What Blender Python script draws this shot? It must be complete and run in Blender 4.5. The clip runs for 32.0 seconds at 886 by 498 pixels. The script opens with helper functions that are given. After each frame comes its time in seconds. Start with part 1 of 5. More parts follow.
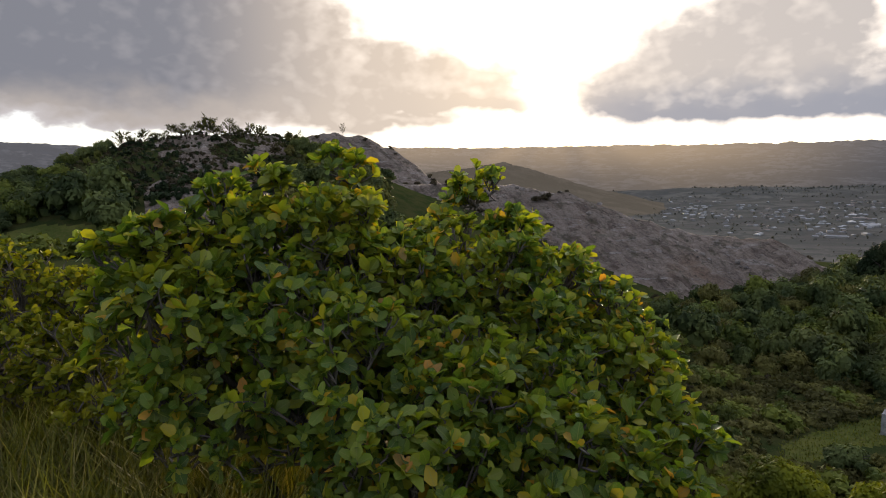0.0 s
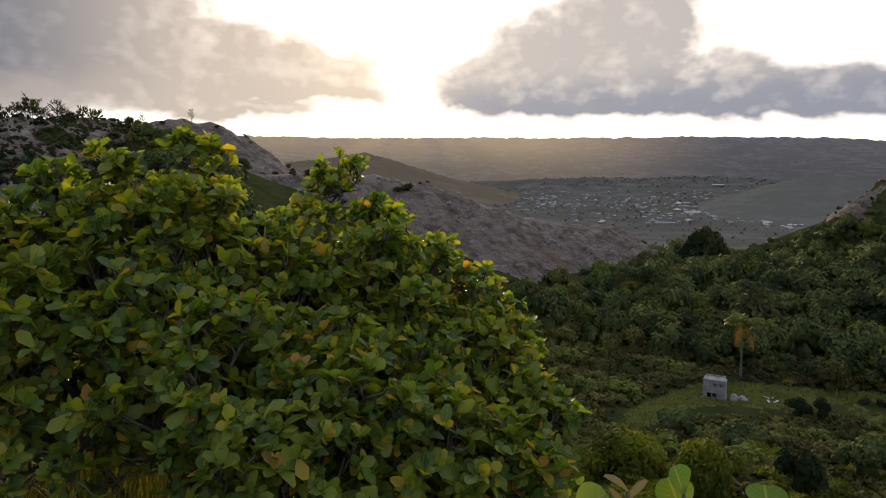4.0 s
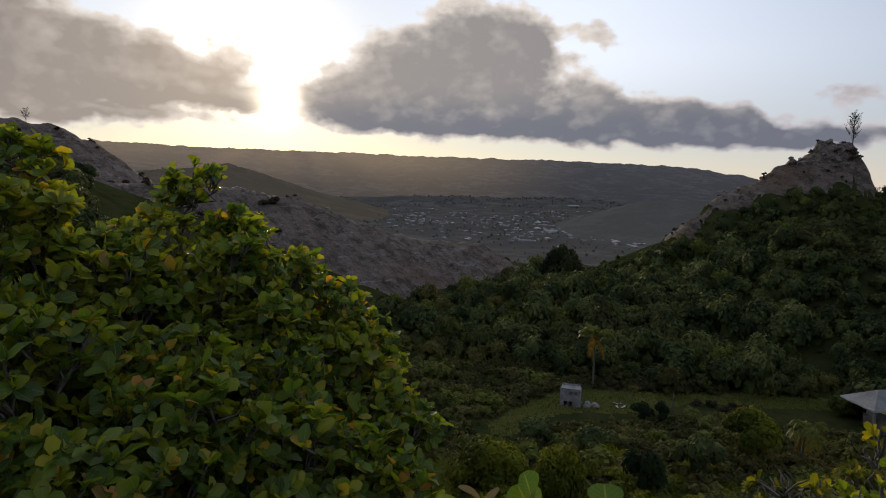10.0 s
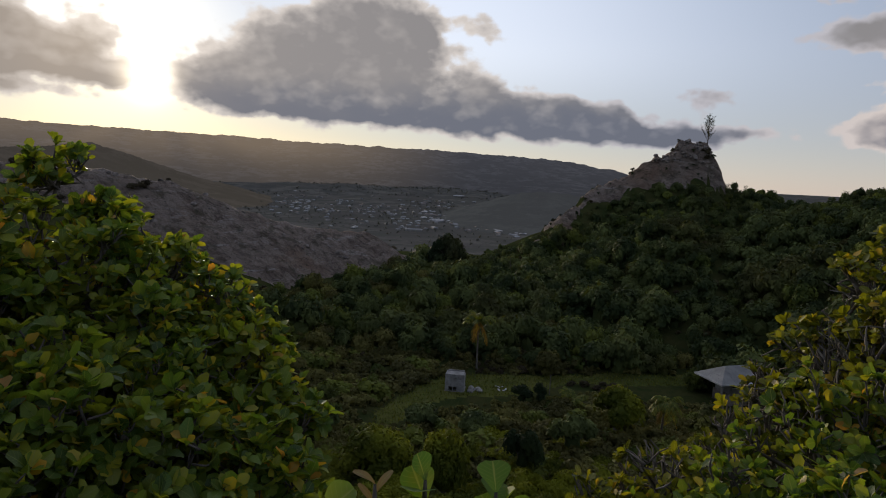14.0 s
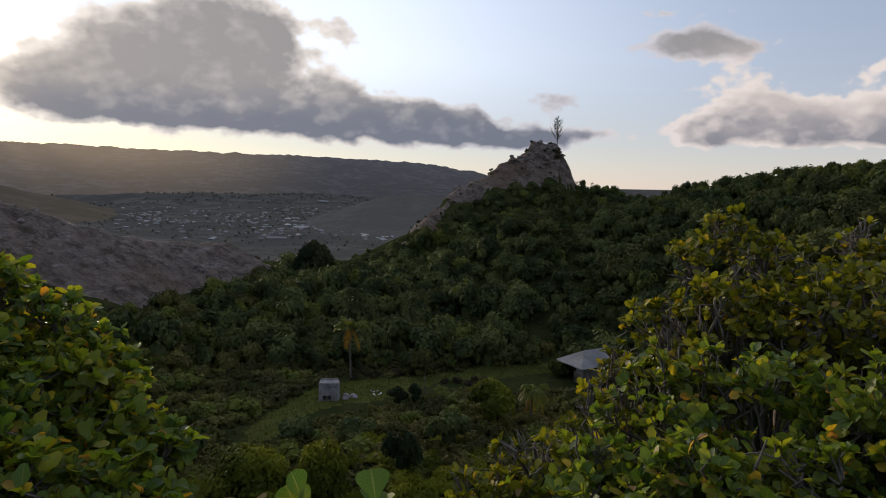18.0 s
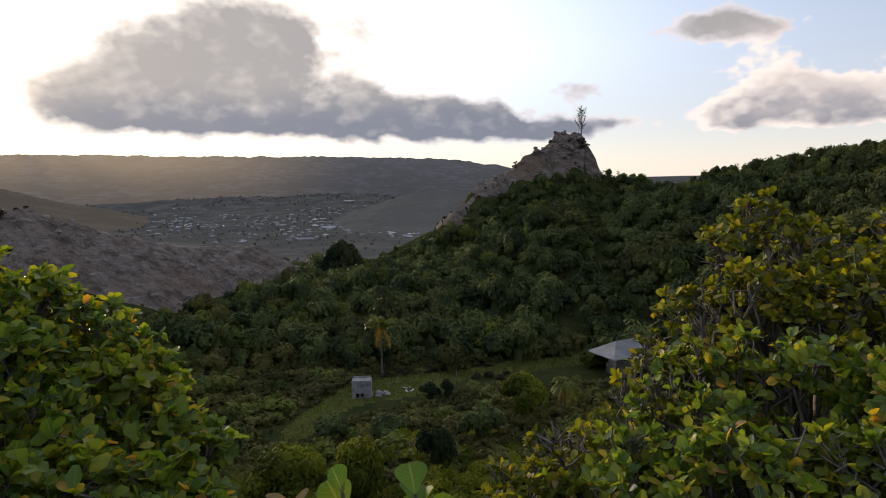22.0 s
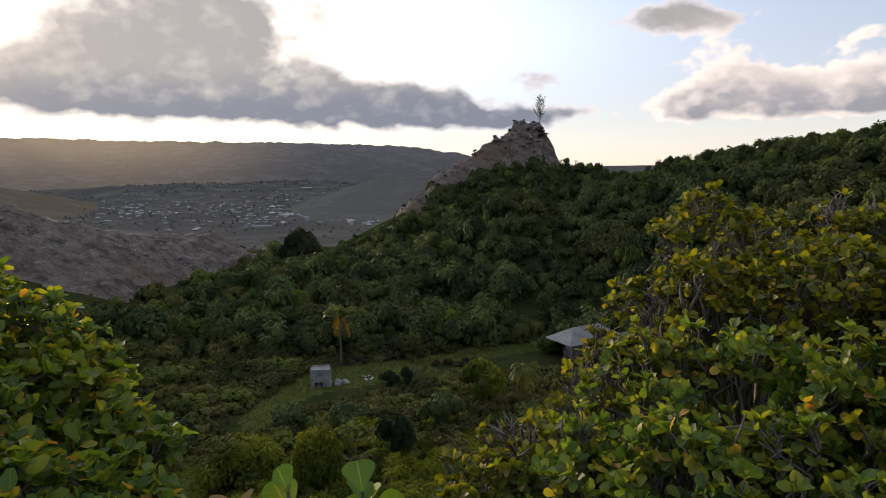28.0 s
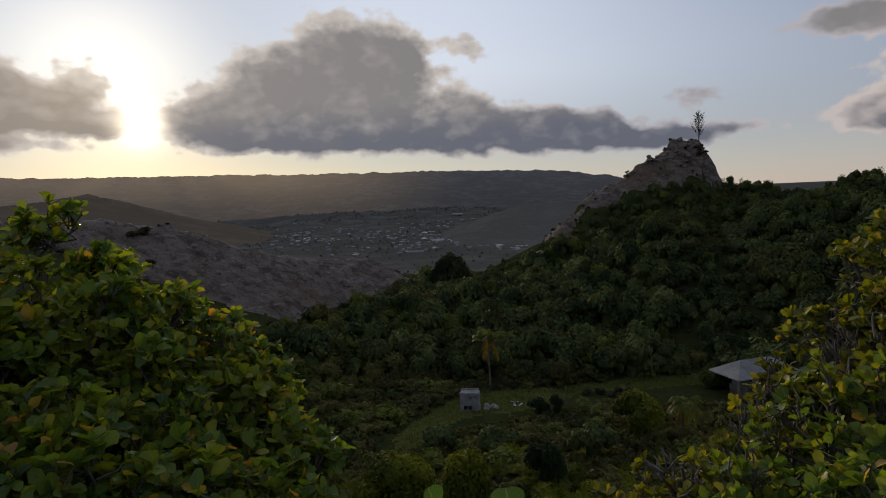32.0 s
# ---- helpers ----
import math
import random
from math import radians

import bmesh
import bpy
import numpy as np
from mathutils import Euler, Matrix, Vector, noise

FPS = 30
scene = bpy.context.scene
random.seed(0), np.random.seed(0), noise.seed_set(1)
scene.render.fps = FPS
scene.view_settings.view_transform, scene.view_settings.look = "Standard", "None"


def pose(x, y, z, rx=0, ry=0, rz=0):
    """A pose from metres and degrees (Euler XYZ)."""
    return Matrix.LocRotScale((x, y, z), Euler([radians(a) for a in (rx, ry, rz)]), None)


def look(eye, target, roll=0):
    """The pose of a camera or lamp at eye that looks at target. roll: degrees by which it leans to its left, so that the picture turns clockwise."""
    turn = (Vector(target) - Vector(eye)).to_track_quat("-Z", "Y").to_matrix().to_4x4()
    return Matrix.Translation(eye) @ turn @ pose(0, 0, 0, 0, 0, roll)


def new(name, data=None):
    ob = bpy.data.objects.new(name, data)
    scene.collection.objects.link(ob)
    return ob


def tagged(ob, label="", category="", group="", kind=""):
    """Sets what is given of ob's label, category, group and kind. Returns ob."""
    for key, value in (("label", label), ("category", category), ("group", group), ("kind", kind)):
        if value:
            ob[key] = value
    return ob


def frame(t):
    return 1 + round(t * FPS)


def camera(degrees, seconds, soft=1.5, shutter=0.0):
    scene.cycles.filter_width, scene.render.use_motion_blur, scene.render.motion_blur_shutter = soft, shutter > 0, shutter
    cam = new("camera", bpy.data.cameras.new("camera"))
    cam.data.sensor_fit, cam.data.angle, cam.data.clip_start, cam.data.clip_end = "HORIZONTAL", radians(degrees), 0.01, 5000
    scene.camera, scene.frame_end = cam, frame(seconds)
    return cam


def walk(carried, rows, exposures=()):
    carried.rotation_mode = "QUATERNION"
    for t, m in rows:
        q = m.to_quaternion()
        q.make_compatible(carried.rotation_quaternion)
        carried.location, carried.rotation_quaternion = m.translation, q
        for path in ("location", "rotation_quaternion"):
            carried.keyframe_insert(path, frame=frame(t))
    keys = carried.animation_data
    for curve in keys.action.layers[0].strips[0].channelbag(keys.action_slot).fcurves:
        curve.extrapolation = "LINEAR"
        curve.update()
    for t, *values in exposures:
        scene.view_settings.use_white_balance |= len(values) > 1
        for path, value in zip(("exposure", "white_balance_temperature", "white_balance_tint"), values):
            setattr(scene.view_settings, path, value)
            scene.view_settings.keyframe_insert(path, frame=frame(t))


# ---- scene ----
EYE = 40.0  # height of the eye over the datum
SUN_AZ, SUN_EL = -26.0, 8.0

# ---- camera and walk ----
cam = camera(71.4, 32.0, soft=1.0)
PATH = [  # seconds, sideways, forwards, upwards, heading, tilt, lean
    (0.0, -0.009, 0.010, 0.010, -36.26, -6.51, -0.87),
    (0.5, 0.003, 0.013, 0.007, -30.81, -7.63, -1.32),
    (1.0, -0.004, 0.011, 0.005, -27.18, -7.93, -1.14),
    (1.5, -0.016, 0.007, 0.005, -25.41, -7.66, -0.84),
    (2.0, -0.021, 0.003, 0.006, -24.25, -7.15, -0.51),
    (2.5, -0.024, -0.001, 0.008, -24.40, -6.50, -0.55),
    (4.5, -0.020, -0.010, 0.000, -23.09, -7.77, -0.25),
    (5.0, -0.023, -0.015, -0.001, -22.77, -7.47, 0.33),
    (5.5, -0.024, -0.013, 0.000, -21.63, -7.32, 0.53),
    (6.0, -0.019, -0.004, 0.003, -19.06, -7.23, -0.06),
    (6.5, -0.009, 0.007, 0.003, -15.43, -6.43, -0.38),
    (7.0, -0.000, 0.013, -0.001, -12.89, -6.28, 0.88),
    (7.5, 0.005, 0.015, -0.004, -11.99, -6.28, 1.20),
    (8.0, 0.006, 0.017, -0.004, -11.53, -6.34, 1.17),
    (8.5, 0.005, 0.018, -0.005, -11.48, -6.53, 1.01),
    (9.0, 0.006, 0.019, -0.005, -11.28, -6.23, 0.75),
    (9.5, 0.006, 0.018, -0.006, -11.33, -6.43, 0.95),
    (10.0, 0.005, 0.014, -0.005, -11.32, -5.97, 1.32),
    (10.5, 0.003, 0.010, -0.004, -11.66, -5.80, 1.91),
    (11.0, 0.002, 0.008, -0.005, -11.43, -5.63, 1.90),
    (11.5, 0.002, 0.007, -0.005, -11.31, -5.67, 1.78),
    (12.0, 0.002, 0.005, -0.005, -10.94, -5.47, 1.65),
    (12.5, -0.003, -0.003, -0.004, -9.53, -5.25, 1.78),
    (13.0, -0.011, -0.012, -0.005, -7.19, -4.58, 1.84),
    (13.5, -0.016, -0.011, -0.006, -3.74, -6.20, 2.67),
    (14.0, -0.013, -0.007, -0.008, -0.73, -6.65, 2.74),
    (14.5, -0.006, -0.003, -0.009, 0.95, -6.16, 1.94),
    (16.5, 0.021, 0.010, -0.008, 0.88, -4.71, 0.37),
    (17.0, 0.012, 0.010, -0.008, 6.14, -5.80, -0.79),
    (17.5, 0.002, 0.011, -0.008, 9.70, -5.89, 0.01),
    (18.0, -0.009, 0.011, -0.008, 11.57, -5.91, 1.03),
    (18.5, -0.021, 0.009, -0.007, 15.29, -6.23, 1.24),
    (19.0, -0.034, 0.005, -0.008, 19.71, -6.53, 0.86),
    (19.5, -0.039, 0.004, -0.009, 22.85, -6.91, 2.15),
    (20.0, -0.041, 0.005, -0.009, 23.57, -7.28, 2.05),
    (20.5, -0.043, 0.008, -0.007, 23.38, -7.06, 1.97),
    (21.0, -0.043, 0.010, -0.006, 22.37, -6.85, 0.89),
    (21.5, -0.036, 0.007, -0.006, 13.04, -5.89, -1.00),
    (22.0, -0.018, -0.004, -0.006, 9.06, -6.33, -1.33),
    (22.5, 0.005, -0.017, -0.006, 12.14, -6.79, -1.53),
    (23.0, 0.017, -0.023, -0.006, 13.26, -7.73, -2.33),
    (23.5, 0.021, -0.024, -0.005, 12.64, -7.50, -2.94),
    (24.0, 0.033, -0.028, -0.004, 16.62, -7.49, -3.25),
    (24.5, 0.052, -0.034, -0.004, 19.76, -7.16, -3.18),
    (25.0, 0.066, -0.038, -0.003, 20.64, -8.01, -1.79),
    (25.5, 0.062, -0.034, 0.004, 17.47, -7.61, -1.77),
    (26.0, 0.040, -0.018, 0.012, 14.61, -7.67, -1.29),
    (26.5, 0.014, 0.001, 0.015, 12.38, -6.83, -1.89),
    (28.5, 0.014, 0.001, 0.015, 13.05, -7.76, -0.44),
    (29.0, 0.014, 0.001, 0.015, 13.13, -7.83, -0.12),
    (29.5, 0.014, 0.001, 0.015, 13.02, -7.85, 0.05),
    (30.0, 0.014, 0.001, 0.015, 8.33, -7.37, -0.07),
    (30.5, 0.014, 0.001, 0.015, 2.29, -5.83, -0.57),
    (31.0, 0.014, 0.001, 0.015, 0.89, -5.19, -2.02),
    (31.5, 0.014, 0.001, 0.015, -1.84, -5.20, -2.29),
    (32.0, 0.014, 0.001, 0.015, -0.94, -4.84, -2.46),
]


def view(x, y, z, heading, tilt, lean):
    turn = pose(0, 0, 0, 0, 0, -heading) @ pose(0, 0, 0, 90 + tilt) @ pose(0, 0, 0, 0, 0, lean)
    return Matrix.Translation((x, y, EYE + z)) @ turn


walk(cam, [(r[0], view(*r[1:])) for r in PATH], exposures=[(0.0, 0.82, 6900, 13), (2.0, 0.76, 6900, 13), (6.0, 0.42, 6900, 13), (7.5, -0.04, 6775, 13), (9.0, -0.15, 6650, 13), (11.5, -0.23, 6483, 13), (13.0, -0.36, 6430, 13), (14.5, -0.28, 6400, 13), (17.0, -0.35, 6350, 13), (18.0, 0.0, 6400, 13), (19.0, 0.3, 6450, 13), (20.0, 0.42, 6500, 13), (21.0, 0.45, 6550, 13), (23.0, 0.4, 6570, 13), (26.0, 0.45, 6600, 13), (29.5, 0.5, 6600, 13), (30.5, 0.2, 6562, 13), (31.0, -0.15, 6525, 13), (32.0, -0.55, 6450, 13)])


# ---- node helpers ----
class Nodes:
    def __init__(self, tree):
        self.tree = tree

    def add(self, kind, **props):
        n = self.tree.nodes.new(kind)
        for key, value in props.items():
            setattr(n, key, value)
        return n

    def link(self, a, b):
        self.tree.links.new(a, b)

    def put(self, socket, value):
        if isinstance(value, bpy.types.NodeSocket):
            self.link(value, socket)
        else:
            socket.default_value = value

    def math(self, op, a, b=0.0, c=0.0, clamp=False):
        n = self.add("ShaderNodeMath", operation=op, use_clamp=clamp)
        for s, v in zip(n.inputs, (a, b, c)):
            self.put(s, v)
        return n.outputs[0]

    def vec(self, op, a, b=(0, 0, 0)):
        n = self.add("ShaderNodeVectorMath", operation=op)
        self.put(n.inputs[0], a)
        if op == "SCALE":
            self.put(n.inputs[3], b)
        else:
            self.put(n.inputs[1], b)
        return n.outputs["Value"] if op in ("DOT_PRODUCT", "LENGTH") else n.outputs[0]

    def noise(self, vector, scale, detail=4.0, rough=0.55, color=False):
        n = self.add("ShaderNodeTexNoise")
        self.put(n.inputs["Vector"], vector)
        n.inputs["Scale"].default_value = scale
        n.inputs["Detail"].default_value = detail
        n.inputs["Roughness"].default_value = rough
        return n.outputs["Color" if color else "Fac"]

    def cells(self, vector, scale, edge):
        """Broken blocks: the distance to the nearest joint, or a tone of its own for each block."""
        n = self.add("ShaderNodeTexVoronoi", feature="DISTANCE_TO_EDGE" if edge else "F1")
        self.put(n.inputs["Vector"], vector)
        n.inputs["Scale"].default_value = scale
        if edge:
            return n.outputs["Distance"]
        tone = self.add("ShaderNodeSeparateXYZ")
        self.link(n.outputs["Color"], tone.inputs[0])
        return tone.outputs[0]

    def mix(self, f, a, b, blend="MIX"):
        n = self.add("ShaderNodeMix", data_type="RGBA", blend_type=blend)
        self.put(n.inputs[0], f)
        for s, v in ((n.inputs[6], a), (n.inputs[7], b)):
            self.put(s, v if isinstance(v, bpy.types.NodeSocket) else (*v[:3], 1))
        return n.outputs[2]

    def ramp(self, f, stops, smooth=False):
        n = self.add("ShaderNodeValToRGB")
        n.color_ramp.interpolation = "EASE" if smooth else "LINEAR"
        while len(n.color_ramp.elements) < len(stops):
            n.color_ramp.elements.new(0.5)
        for e, (at, c) in zip(n.color_ramp.elements, stops):
            e.position = at
            e.color = (c, c, c, 1) if isinstance(c, (int, float)) else (*c, 1)
        self.put(n.inputs[0], f)
        return n.outputs[0]

    def step(self, f, lo, hi):
        n = self.add("ShaderNodeMapRange", interpolation_type="SMOOTHSTEP")
        self.put(n.inputs[0], f)
        n.inputs[1].default_value, n.inputs[2].default_value = lo, hi
        return n.outputs[0]


# ---- sky, clouds and sun ----
def way(az, el):
    a, e = radians(az), radians(el)
    return Vector((math.sin(a) * math.cos(e), math.cos(a) * math.cos(e), math.sin(e)))


# clouds: heading, height, half width, half height, weight (degrees)
BANK_LEFT = [(-60, 12.0, 13, 4.5, 1.35), (-68, 12.0, 8, 3.5, 1.0), (-56, 8.2, 8, 1.8, 1.0), (-63, 7.8, 6, 1.6, 0.9), (-50, 9.5, 4.5, 3.0, 0.9), (-49, 13.5, 4, 3.0, 0.9),
             (-42.5, 9.0, 3.8, 2.0, 1.1), (-40.5, 11.4, 1.8, 1.1, 0.7), (-37.5, 7.6, 2.6, 1.3, 1.4), (-44, 6.6, 3.5, 1.2, 0.8), (-33.0, 7.9, 3.2, 1.5, 1.7), (-36.0, 10.2, 2.2, 1.1, 0.9), (-38, 5.2, 6.0, 0.5, 0.6), (-28.9, 7.0, 1.5, 0.8, 1.1),
             (-30.4, 10.6, 1.3, 1.3, 0.65), (-42, 4.9, 6, 0.7, 0.6), (-60, 5.0, 8, 0.8, 0.6), (-73, 6.3, 3, 1.0, 0.7)]
BANK_MIDDLE = [(-9.5, 13.3, 4.2, 2.6, 1.15), (-16.5, 11.0, 3.4, 1.9, 1.0), (-21.3, 8.0, 2.8, 1.6, 1.05), (-4.5, 13.0, 2.0, 1.8, 0.85), (-5, 10.0, 4.5, 2.5, 0.9), (-13, 8.0, 7, 2.2, 0.9),
               (-16, 6.0, 8, 1.3, 0.9), (-5, 5.8, 8, 1.4, 1.0), (1.5, 7.6, 2.4, 1.6, 0.9), (5, 6.6, 3, 1.5, 0.9), (8.8, 6.3, 2.0, 1.3, 0.9), (11.9, 6.0, 2.0, 1.2, 0.8), (14.3, 5.4, 2.0, 1.3, 0.8),
               (8, 4.6, 9, 1.0, 0.95), (16, 4.3, 5, 0.9, 0.75), (20.5, 4.8, 3.5, 1.0, 0.7), (25, 5.0, 2.5, 0.5, 0.4), (1.0, 13.6, 2.2, 1.0, 0.5), (2.8, 12.6, 1.0, 0.7, 0.45), (21.5, 7.5, 2.8, 0.9, 0.6)]
BANK_RIGHT = [(32, 12.7, 2.6, 1.0, 1.2), (35, 11.3, 2.8, 1.0, 1.2), (29.5, 12.2, 1.5, 0.7, 0.4), (36.8, 7.2, 2.4, 1.8, 1.1), (40.5, 6.0, 3.0, 1.5, 1.0), (45.4, 6.2, 2.0, 1.9, 1.1),
              (34, 5.2, 2.2, 1.2, 0.85), (40.5, 4.6, 8, 0.9, 0.7), (48, 4.6, 1.5, 1.0, 0.65), (52, 5.0, 2.2, 1.0, 0.95), (56.6, 5.6, 2.2, 1.4, 0.95), (47.2, 9.5, 1.6, 0.8, 0.5), (52, 10, 2.0, 0.9, 0.55),
              (55.5, 10.2, 3.0, 1.3, 0.85), (30, 14.7, 1.6, 0.25, 0.5), (36, 14.6, 0.8, 0.2, 0.4), (52.5, 13.1, 1.2, 0.3, 0.4), (62, 12, 4, 2.0, 0.8)]

world = bpy.data.worlds.new("sky")
scene.world = world
world.use_nodes = True
world.node_tree.nodes.clear()
w = Nodes(world.node_tree)
direction = w.add("ShaderNodeTexCoord").outputs["Generated"]
sky = w.add("ShaderNodeTexSky", sky_type="NISHITA", sun_disc=False)
sky.sun_elevation, sky.sun_rotation = radians(SUN_EL), radians(SUN_AZ)
sky.air_density, sky.dust_density, sky.ozone_density = 1.0, 0.2, 3.0
xyz = w.add("ShaderNodeSeparateXYZ")
w.link(direction, xyz.inputs[0])
heading = w.math("MULTIPLY", w.math("ARCTAN2", xyz.outputs[0], xyz.outputs[1]), 57.2958)
height = w.math("MULTIPLY", w.math("ARCSINE", xyz.outputs[2]), 57.2958)
plan = w.add("ShaderNodeCombineXYZ")
w.link(heading, plan.inputs[0]), w.link(height, plan.inputs[1])
stretched = w.vec("MULTIPLY", plan.outputs[0], (1.0, 1.5, 1.0))
lit_side = w.step(w.math("MULTIPLY_ADD", w.math("MAXIMUM", w.math("SUBTRACT", height, 9.0), 0.0), -4.0, heading), 20.0, 36.0)


def puffs(vector, scale, detail):
    """Rounded heaps, 0 between them and 1 on top."""
    n = w.add("ShaderNodeTexVoronoi", feature="SMOOTH_F1", voronoi_dimensions="2D")
    w.link(vector, n.inputs["Vector"])
    n.inputs["Scale"].default_value, n.inputs["Detail"].default_value = scale, detail
    n.inputs["Roughness"].default_value, n.inputs["Smoothness"].default_value = 0.55, 0.35
    return w.math("SUBTRACT", 1.0, n.outputs["Distance"])


def cloud_mass(spot_at):
    """How much cloud lies in a direction, given as heading and height, without its fine edges."""
    drawn = w.vec("MULTIPLY", spot_at, (1.0, 1.45, 1.0))
    drift = w.vec("MULTIPLY", w.vec("SUBTRACT", w.noise(drawn, 0.26, 3.0, 0.5, color=True), (0.5, 0.5, 0.5)), (4.6, 2.4, 0.0))
    at = w.vec("ADD", spot_at, drift)
    total = 0.0
    for az, el, wide, tall, weight in BANK_LEFT + BANK_MIDDLE + BANK_RIGHT:
        q = w.vec("MULTIPLY", w.vec("SUBTRACT", at, (az, el, 0)), (1 / wide, 1 / tall, 0))
        blob = w.math("EXPONENT", w.math("MULTIPLY", w.vec("DOT_PRODUCT", q, q), -0.75))
        total = w.math("MULTIPLY_ADD", blob, weight * 1.35, total)
    curl = w.vec("ADD", drawn, w.vec("SCALE", w.vec("SUBTRACT", w.noise(drawn, 0.8, 2.0, 0.5, color=True), (0.5, 0.5, 0.5)), 1.0))
    return w.math("MULTIPLY_ADD", w.math("SUBTRACT", puffs(curl, 0.50, 1.0), 0.55), 0.42, total)


mass = cloud_mass(plan.outputs[0])
overhead = w.math("MULTIPLY", w.step(height, 16.0, 26.0), w.noise(stretched, 0.05, 5.0, 0.6))
cover = w.math("MULTIPLY_ADD", overhead, 1.1, mass)
cover = w.math("MULTIPLY_ADD", w.math("SUBTRACT", w.noise(stretched, 0.55, 7.0, 0.56), 0.5), 0.75, cover)
# the same a little nearer to the sun: thinner there means a lit flank
aim = w.vec("NORMALIZE", w.vec("SUBTRACT", (SUN_AZ, 14.0, 0.0), plan.outputs[0]))
flank = w.math("SUBTRACT", mass, cloud_mass(w.vec("ADD", plan.outputs[0], w.vec("MULTIPLY", aim, (0.9, 0.9, 0.0)))))
soft = w.noise(w.vec("ADD", stretched, (3.0, -1.3, 0.0)), 0.30, 3.0, 0.5)
density = w.step(cover, 0.32, 0.70)
thick = w.step(cover, 0.45, 1.40)
toward = w.math("MAXIMUM", w.vec("DOT_PRODUCT", direction, tuple(way(SUN_AZ - 3, SUN_EL + 3))), 0.0)
near_sun = w.math("POWER", toward, 130.0)
sun_core = w.math("POWER", w.math("MAXIMUM", w.vec("DOT_PRODUCT", direction, tuple(way(-26.4, 7.0))), 0.0), 2600.0)
round_sun = w.math("POWER", toward, 12.0)
clear = w.vec("SCALE", sky.outputs[0], 0.05)
low = w.math("EXPONENT", w.math("MULTIPLY", w.math("ABSOLUTE", height), -0.10))
veil = w.math("ADD", w.math("MULTIPLY", near_sun, 0.85), w.math("MULTIPLY", round_sun, 0.16))
clear = w.vec("ADD", clear, w.vec("SCALE", w.mix(w.step(height, 2.0, 13.0), (1.0, 0.74, 0.38), (1.0, 0.88, 0.64)), veil))
clear = w.vec("ADD", clear, w.vec("SCALE", w.mix(w.math("POWER", toward, 5.0), (0.54, 0.475, 0.45), (0.56, 0.44, 0.27)), low))
wide_haze = w.math("MULTIPLY", w.math("POWER", toward, 3.0), w.math("MULTIPLY_ADD", round_sun, -0.85, 1.0))
clear = w.vec("ADD", clear, w.vec("SCALE", w.mix(0.0, (0.97, 0.97, 0.97), (1, 1, 1)), w.math("MULTIPLY", wide_haze, w.math("MULTIPLY_ADD", w.step(height, 3.0, 12.0), 0.78, 0.18))))
clear = w.vec("ADD", clear, w.vec("SCALE", w.mix(0.0, (0.23, 0.30, 0.41), (1, 1, 1)), w.math("SUBTRACT", 1.0, low)))
top_lit = w.math("MULTIPLY", lit_side, w.step(w.math("ADD", height, w.math("MULTIPLY", soft, 5.0)), 6.5, 10.0))
dim_side = w.math("SUBTRACT", 1.0, w.step(heading, -60.0, -42.0))
base_dark = w.math("SUBTRACT", 1.0, w.step(w.math("ADD", height, w.math("MULTIPLY", soft, 4.0)), 7.0, 11.0))
shade = w.mix(base_dark, (0.325, 0.315, 0.315), (0.185, 0.203, 0.248))
shade = w.mix(w.math("SUBTRACT", 1.0, w.step(heading, -34.0, -22.0)), shade, (0.36, 0.325, 0.295))
shade = w.mix(dim_side, shade, w.mix(base_dark, (0.125, 0.136, 0.165), (0.26, 0.245, 0.24)))
shade = w.mix(lit_side, shade, (0.265, 0.265, 0.295))
shade = w.mix(top_lit, shade, (0.58, 0.52, 0.49))
rim = w.mix(w.step(heading, -2.0, 20.0), (0.86, 0.80, 0.73), (0.62, 0.61, 0.64))
rim = w.mix(lit_side, rim, (0.80, 0.72, 0.66))
rim = w.mix(dim_side, rim, (0.34, 0.335, 0.355))
lumps = w.math("MULTIPLY_ADD", w.math("SUBTRACT", soft, 0.5), -0.7, w.math("MULTIPLY", flank, w.math("MULTIPLY_ADD", lit_side, -0.65, -0.32)))
body = w.mix(w.math("ADD", lumps, thick, clamp=True), rim, shade)
body = w.vec("ADD", body, w.vec("SCALE", w.mix(0.0, (1.0, 0.74, 0.40), (1, 1, 1)), w.math("ADD", w.math("MULTIPLY", near_sun, 0.17), w.math("MULTIPLY", round_sun, 0.06))))
colour = w.vec("ADD", w.mix(density, clear, body), w.vec("SCALE", w.mix(0.0, (1.0, 0.86, 0.62), (1, 1, 1)), w.math("MULTIPLY", sun_core, 2.2)))
ground_haze = w.mix(w.step(height, -0.6, -0.1), (0.16, 0.17, 0.18), colour)
back = w.add("ShaderNodeBackground")
w.link(ground_haze, back.inputs[0])
w.link(back.outputs[0], w.add("ShaderNodeOutputWorld").inputs[0])

sun = new("sun", bpy.data.lights.new("sun", "SUN"))
sun.data.energy, sun.data.angle, sun.data.color = 2.2, radians(7), (1.0, 0.82, 0.58)
sun.matrix_world = look(way(SUN_AZ, SUN_EL) * 500, (0, 0, 0))
tagged(sun, kind="structure")


# ---- materials ----
def material(name):
    m = bpy.data.materials.new(name)
    m.use_nodes = True
    m.node_tree.nodes.clear()
    return m, Nodes(m.node_tree)


